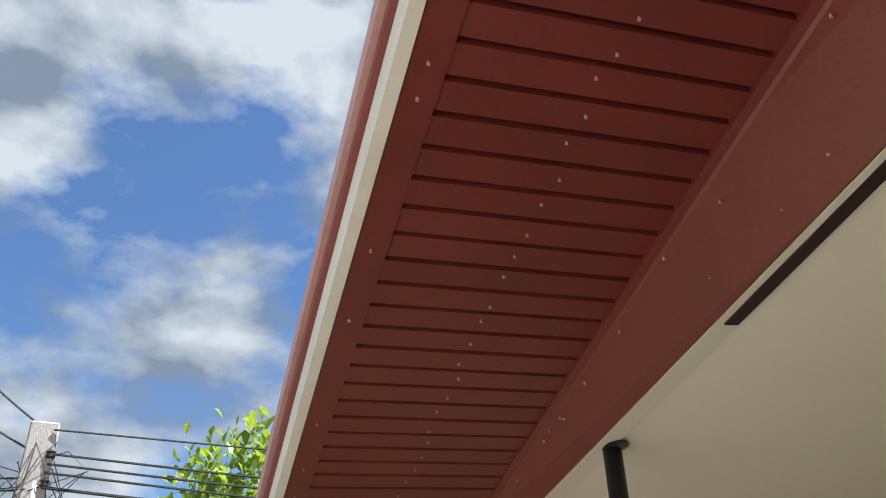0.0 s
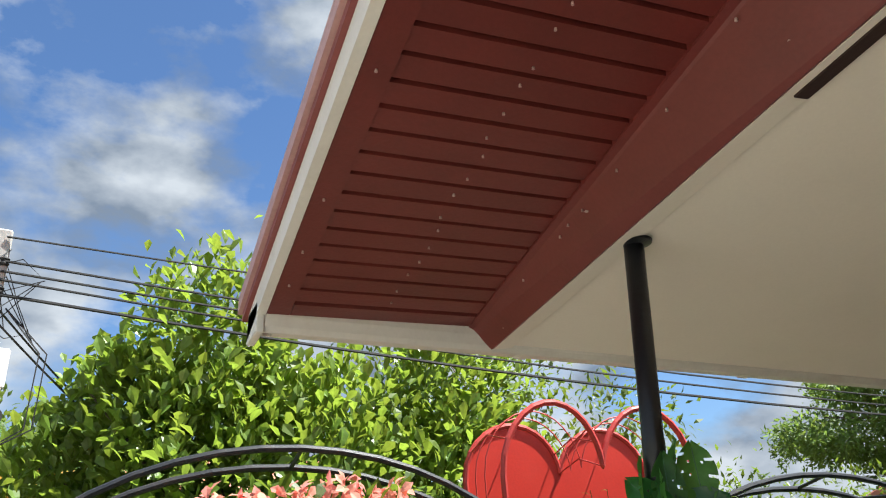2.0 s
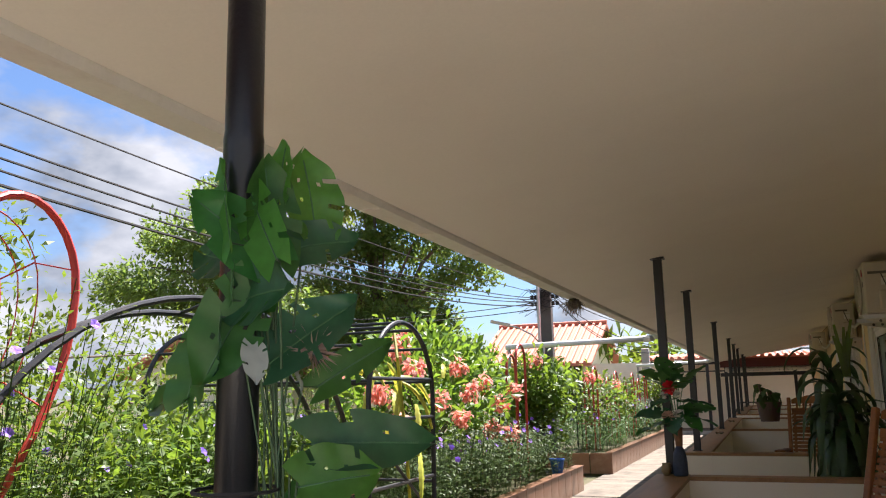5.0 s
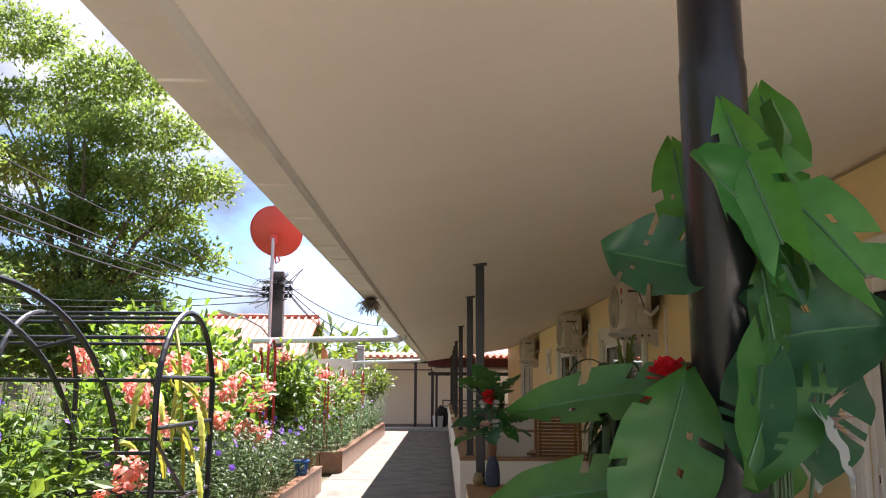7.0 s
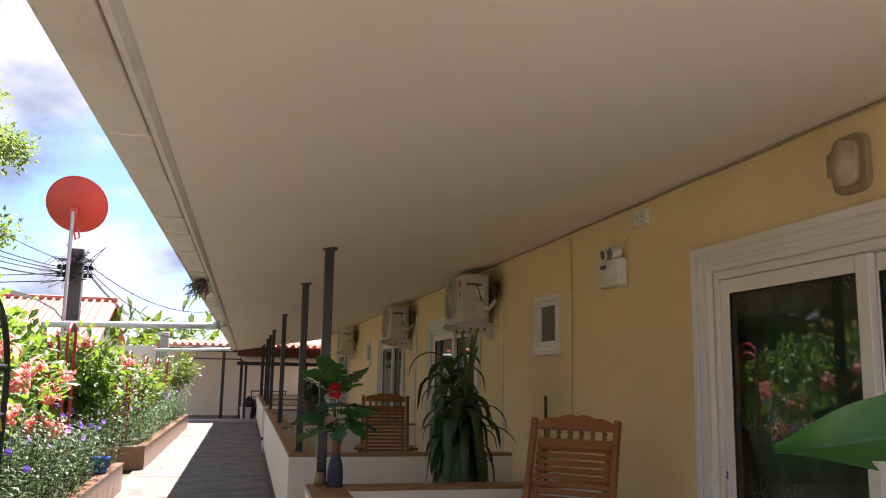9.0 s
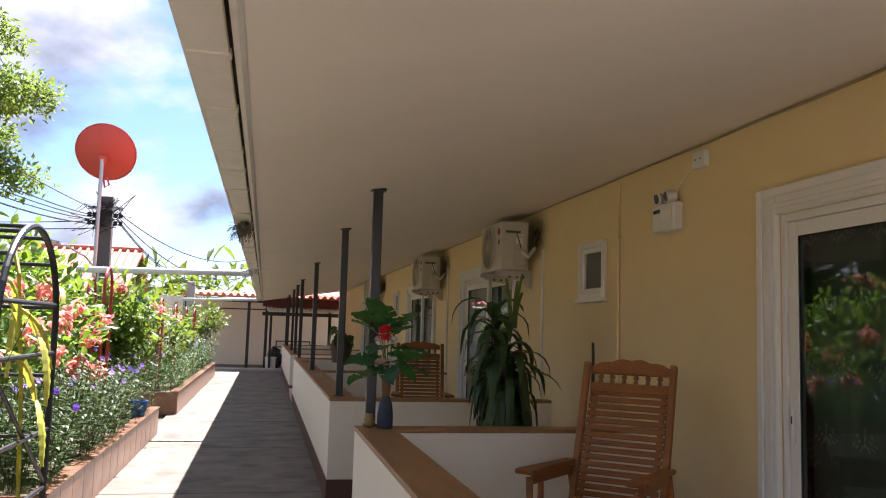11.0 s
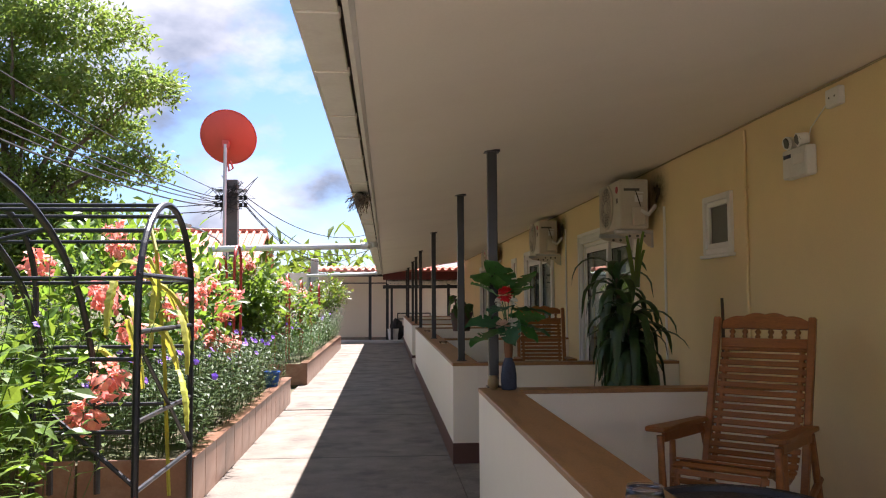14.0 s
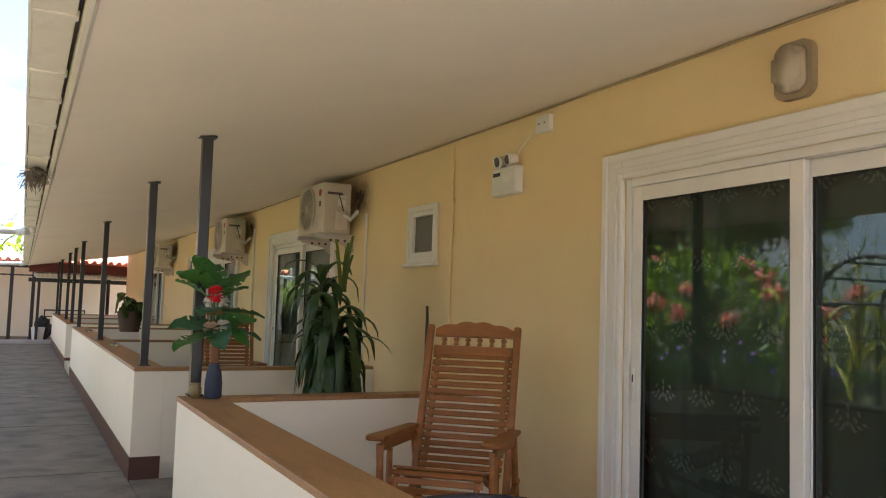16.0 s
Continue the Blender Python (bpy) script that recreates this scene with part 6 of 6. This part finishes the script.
for k, (az, (x0, y0, z0, x1, y1, z1, W, mi)) in enumerate([(-109, r) for r in STREET_SIDE] + [(-49, r) for r in GABLE_SIDE]):
    base, tip = Vector((x0, y0, z0)), Vector((x1, y1, z1))
    L = (tip - base).length * 1.04
    ay = (tip - base).normalized()
    ax = ay.cross(Vector((math.cos(radians(az + (k * 41) % 50 - 25)), math.sin(radians(az + (k * 41) % 50 - 25)), 0.45))).normalized()
    an = ax.cross(ay)
    CU = 0.10 + 0.06 * (k % 3)
    m = Matrix(((ax.x, ay.x, an.x, base.x), (ax.y, ay.y, an.y, base.y), (ax.z, ay.z, an.z, base.z), (0, 0, 0, 1)))
    o = part("leaf", monstera(L, W * 0.9, CU, 0.75, 3, k), MON[mi], mp_ob, smooth=True)
    o.matrix_local = m
    part("midrib", tube(bmesh.new(), [(0, L * q, -CU * L * q * q + 0.001) for q in (0, 0.3, 0.6, 0.9)], 0.0013, 5), VEIN, o)
    foot = Vector((0.045 + 0.014 * math.sin(k * 2.1), 0.035 + 0.016 * math.cos(k * 1.7), 0.0))
    part("stem", tube(bmesh.new(), [foot, foot + Vector((0, 0, z0 * 0.6)), base.lerp(foot + Vector((0, 0, z0)), 0.3), base], 0.0018, 5), STEM_GREEN, mp_ob)
part("tie", tube(bmesh.new(), [(0.06 * math.cos(k * 0.4), 0.06 * math.sin(k * 0.4), 0.47) for k in range(16)], 0.003, 5, True), RUBBER, mp_ob, "black cable tie")
WHITEP = mat("pale_grey_petal", (0.36, 0.40, 0.37), 0.6, 0.1, leaf=0.2)
P, D, N = [], [], []
for k in range(90):
    d = Vector((RS.normal(), RS.normal(), RS.normal())).normalized()
    P.append(Vector((0.094, 0.05, 0.665)) + d * 0.008)
    D.append(d)
    N.append(d.orthogonal())
leaf_mesh("spiky_flower", P, D, N, 0.036, 0.005, mat("dusty_pink_spike", (0.42, 0.30, 0.26), 0.7), mp_ob, shape="lance", bend=0, label="dusty pink spiky artificial flower")
for az, z, s in ((-40, 1.57, 0.055), (20, 1.55, 0.05)):
    o = part("pale_leaf", monstera(s, s * 0.7, 0.3, 0.3, 0, 50 + az), WHITEP, mp_ob, "pale grey felt leaf", smooth=True)
    o.matrix_local = pose(0.075 * math.cos(radians(az)), 0.075 * math.sin(radians(az)), z - 0.9) @ pose(0, 0, 0, 0, 0, az - 90) @ pose(0, 0, 0, -55, 0, 0)


def rose(parent, at, r, material, seed=1, name="rose"):
    rs = np.random.RandomState(seed)
    P, D, N = [], [], []
    for k in range(46):
        d = Vector((rs.normal(), rs.normal(), rs.normal() + 0.4)).normalized()
        P.append(Vector(at) + d * r * 0.25)
        D.append(d + Vector((0, 0, 0.35)))
        N.append(d)
    return leaf_mesh(name, P, D, N, r, r * 0.95, material, parent, shape="broad", bend=-0.25, kind="")


REDP = mat("red_cloth_petal", (0.72, 0.02, 0.03), 0.6, 0.15, tint=0.15)
rose(mp_ob, (-0.045, 0.02, 0.70), 0.019, REDP, 3)
rose(mp_ob, (-0.055, 0.025, 0.672), 0.018, REDP, 4)

# ---- vase with artificial flowers on the wall corner ----
vz = thing("flower_vase", "blue denim-wrapped bottle vase with artificial leaves and red rose", "vase", (0.178, -0.115, 0.9))
part("bottle", lathe([(0.045, 0), (0.05, 0.01), (0.05, 0.09), (0.042, 0.15), (0.024, 0.2), (0.02, 0.26)], 20), mat("blue_denim", (0.045, 0.06, 0.095), 0.8, 0.3, 12, 90, 0.4), vz, smooth=True)
part("neck", lathe([(0.024, 0.2), (0.028, 0.24), (0.03, 0.3), (0.033, 0.33), (0.02, 0.33)], 16), mat("brown_leather", (0.22, 0.10, 0.05), 0.6), vz, "brown wrapped neck", smooth=True)
pot2 = thing("small_pot", "small round brass coloured pot beside the vase", "pot", (0.08, -0.10, 0.9))
part("body", lathe([(0.02, 0), (0.036, 0.03), (0.036, 0.055), (0.026, 0.075), (0.03, 0.085), (0.01, 0.085)], 16), mat("dull_brass", (0.25, 0.18, 0.08), 0.45, 0.2), pot2, smooth=True)
VL = [(200, 0.42, 0.22, 12, 1), (20, 0.44, 0.2, 20, 0), (160, 0.58, 0.2, 45, 0), (30, 0.62, 0.2, 55, 0), (-60, 0.60, 0.18, 30, 0), (240, 0.52, 0.2, 5, 1), (-20, 0.5, 0.2, 10, 1), (80, 0.66, 0.17, 60, 0), (120, 0.70, 0.16, 70, 2), (190, 0.66, 0.18, 35, 2), (-100, 0.42, 0.18, -30, 1), (-40, 0.42, 0.17, -25, 0), (210, 0.36, 0.24, 0, 0), (0, 0.4, 0.2, 0, 1)]
for k, (az, z, L, tilt, mi) in enumerate(VL):
    a = radians(az)
    o = part("leaf", monstera(L, L * 0.82, 0.35, 0.35, 2, 100 + k), MON[mi if mi != 2 else 0], vz, smooth=True)
    o.matrix_local = pose(math.cos(a) * 0.06, math.sin(a) * 0.06, z) @ pose(0, 0, 0, 0, 0, az - 90) @ pose(0, 0, 0, tilt, (k * 53) % 60 - 30, 0)
    part("stem", tube(bmesh.new(), [(0, 0, 0.3), (math.cos(a) * 0.03, math.sin(a) * 0.03, 0.3 + (z - 0.3) * 0.6), (math.cos(a) * 0.06, math.sin(a) * 0.06, z)], 0.003, 5), VEIN, vz)
rose(vz, (-0.03, -0.09, 0.60), 0.045, REDP, 8)
rose(vz, (-0.07, -0.07, 0.555), 0.025, mat("white_petal", (0.75, 0.75, 0.68), 0.6), 9, "small_flower")
rose(vz, (0.02, -0.10, 0.555), 0.025, bpy.data.materials["white_petal"], 10, "small_flower")
rose(vz, (-0.05, -0.09, 0.40), 0.04, mat("cream_petal", (0.70, 0.50, 0.38), 0.6), 11)
rose(vz, (0.02, -0.09, 0.42), 0.035, bpy.data.materials["white_petal"], 12)

# ---- potted dracaena between the low walls ----
def dracaena(label, at, h, n, mate, L=0.5, w=0.03):
    d = thing("potted_plant", label, "plant", at)
    part("pot", lathe([(0.15, 0), (0.2, 0.3), (0.215, 0.3), (0.215, 0.33), (0.19, 0.33), (0.185, 0.28), (0.01, 0.28)], 24), mat("dark_clay_pot", (0.12, 0.07, 0.05), 0.7), d)
    rs = random.Random(n)
    cn = bmesh.new()
    lf = bmesh.new()
    for c in range(4):
        bx, by = rs.uniform(-0.08, 0.08), rs.uniform(-0.08, 0.08)
        ht2 = h * (0.62, 0.5, 0.42, 0.34)[c]
        top = Vector((bx * 2.2, by * 2.2, 0.28 + ht2))
        tube(cn, [(bx, by, 0.25), top], 0.016, 7)
        for k in range(n // 4):
            u = 0.25 + 0.75 * k / (n // 4)
            p = Vector((bx, by, 0.28)).lerp(top, u)
            a = k * 2.4 + c
            e = radians(25 + 58 * u ** 4 + rs.uniform(-12, 12))
            ln = L * rs.uniform(0.75, 1.2)
            dr = rs.uniform(0.42, 0.66) * (1.25 - 0.7 * u ** 4)
            side = Vector((-math.sin(a), math.cos(a), 0))
            prev = None
            for s in range(9):
                f = s / 8
                ww = w * math.sin(math.pi * (0.08 + 0.9 * f)) ** 0.7 * (1 if s < 8 else 0.2)
                dirv = Vector((math.cos(a) * math.cos(e), math.sin(a) * math.cos(e), math.sin(e)))
                nrm = side.cross(dirv)
                row = (lf.verts.new(p - side * ww + nrm * ww * 0.3), lf.verts.new(p), lf.verts.new(p + side * ww + nrm * ww * 0.3))
                if prev:
                    lf.faces.new((prev[0], prev[1], row[1], row[0]))
                    lf.faces.new((prev[1], prev[2], row[2], row[1]))
                prev = row
                p = p + dirv * ln / 8
                e = max(e - dr * 1.1, -1.5)
    part("canes", cn, BARK, d)
    part("foliage", lf, mate, d, "long drooping strap leaves", "stuff", smooth=True)
    return d


DRAC = mat("dracaena_leaf", (0.032, 0.085, 0.026), 0.4, 0.25, 3, 40, 0.05, tint=0.3, leaf=0.2)
dracaena("tall potted dracaena with long drooping dark green leaves", (1.36, 1.0, 0.01), 2.2, 260, DRAC, 0.52, 0.037)
sh = bmesh.new()
for k in range(7):
    a = k * 2.4
    strap(sh, [(0.02 * math.cos(a) + 0.05 * math.cos(a) * q * q, 0.02 * math.sin(a) + 0.05 * math.sin(a) * q * q, 1.55 + (0.44 - 0.03 * k) * q) for q in (0, 0.2, 0.4, 0.6, 0.8, 1.0)], 0.019, 0.0)
part("shoot", sh, LEAF_LIME, bpy.data.objects["potted_plant"], "young upright light green leaves")
ls = thing("dried_leaf_spray", "dark dried leaf behind the chair back", "plant", (1.78, 0.35, 0.01))
part("pot", lathe([(0.08, 0), (0.11, 0.2), (0.1, 0.2), (0.01, 0.18)], 16), bpy.data.materials["dark_clay_pot"], ls)
bm = bmesh.new()
strap(bm, [(0, 0, 0.18 + 0.133 * k) for k in range(10)] + [(0.0, 0.01, 1.46)], 0.02, 0.0)
part("leaf", bm, mat("dried_dark_leaf", (0.05, 0.035, 0.02), 0.7), ls)
dracaena("rubber plant with broad dark leaves on the far veranda", (0.75, 9.2, 0.9), 0.55, 28, LEAF_DARK, 0.3, 0.07)

# clutter at the far end
bk = thing("white_bucket", "white plastic bucket by the far low wall", "bucket", (-0.35, 22.8, 0.02))
part("body", lathe([(0.15, 0), (0.19, 0.4), (0.2, 0.4), (0.2, 0.43), (0.17, 0.43), (0.14, 0.05), (0.01, 0.05)], 20), PVC, bk)
bg = thing("rubbish_bag", "dark rubbish bag behind the white bucket", "bag", (-0.2, 23.2, 0.02))
bm = bmesh.new()
bmesh.ops.create_icosphere(bm, subdivisions=3, radius=1)
for v in bm.verts:
    v.co = Vector((v.co.x * 0.25, v.co.y * 0.25, (v.co.z + 1) * 0.36)) * (1 + 0.25 * noise.noise(v.co * 2.5))
part("sack", bm, RUBBER, bg)
bn = thing("metal_bench", "black iron bench frame by the far wall", "bench", (0.4, 23.4, 0.02))
part("seat", boxes((-0.6, 0.6, -0.2, 0.2, 0.42, 0.45)), IRON, bn)
part("back_rail", bar((-0.6, 0.2, 0.95), (0.6, 0.2, 0.95), r=0.02), IRON, bn)
part("back_rail", bar((-0.6, 0.2, 0.75), (0.6, 0.2, 0.75), r=0.015), IRON, bn)
for x in (-0.58, 0.58):
    part("leg", bar((x, 0.2, 0), (x, 0.2, 0.97), r=0.02), IRON, bn)
    part("leg", bar((x, -0.18, 0), (x, -0.18, 0.44), r=0.02), IRON, bn)
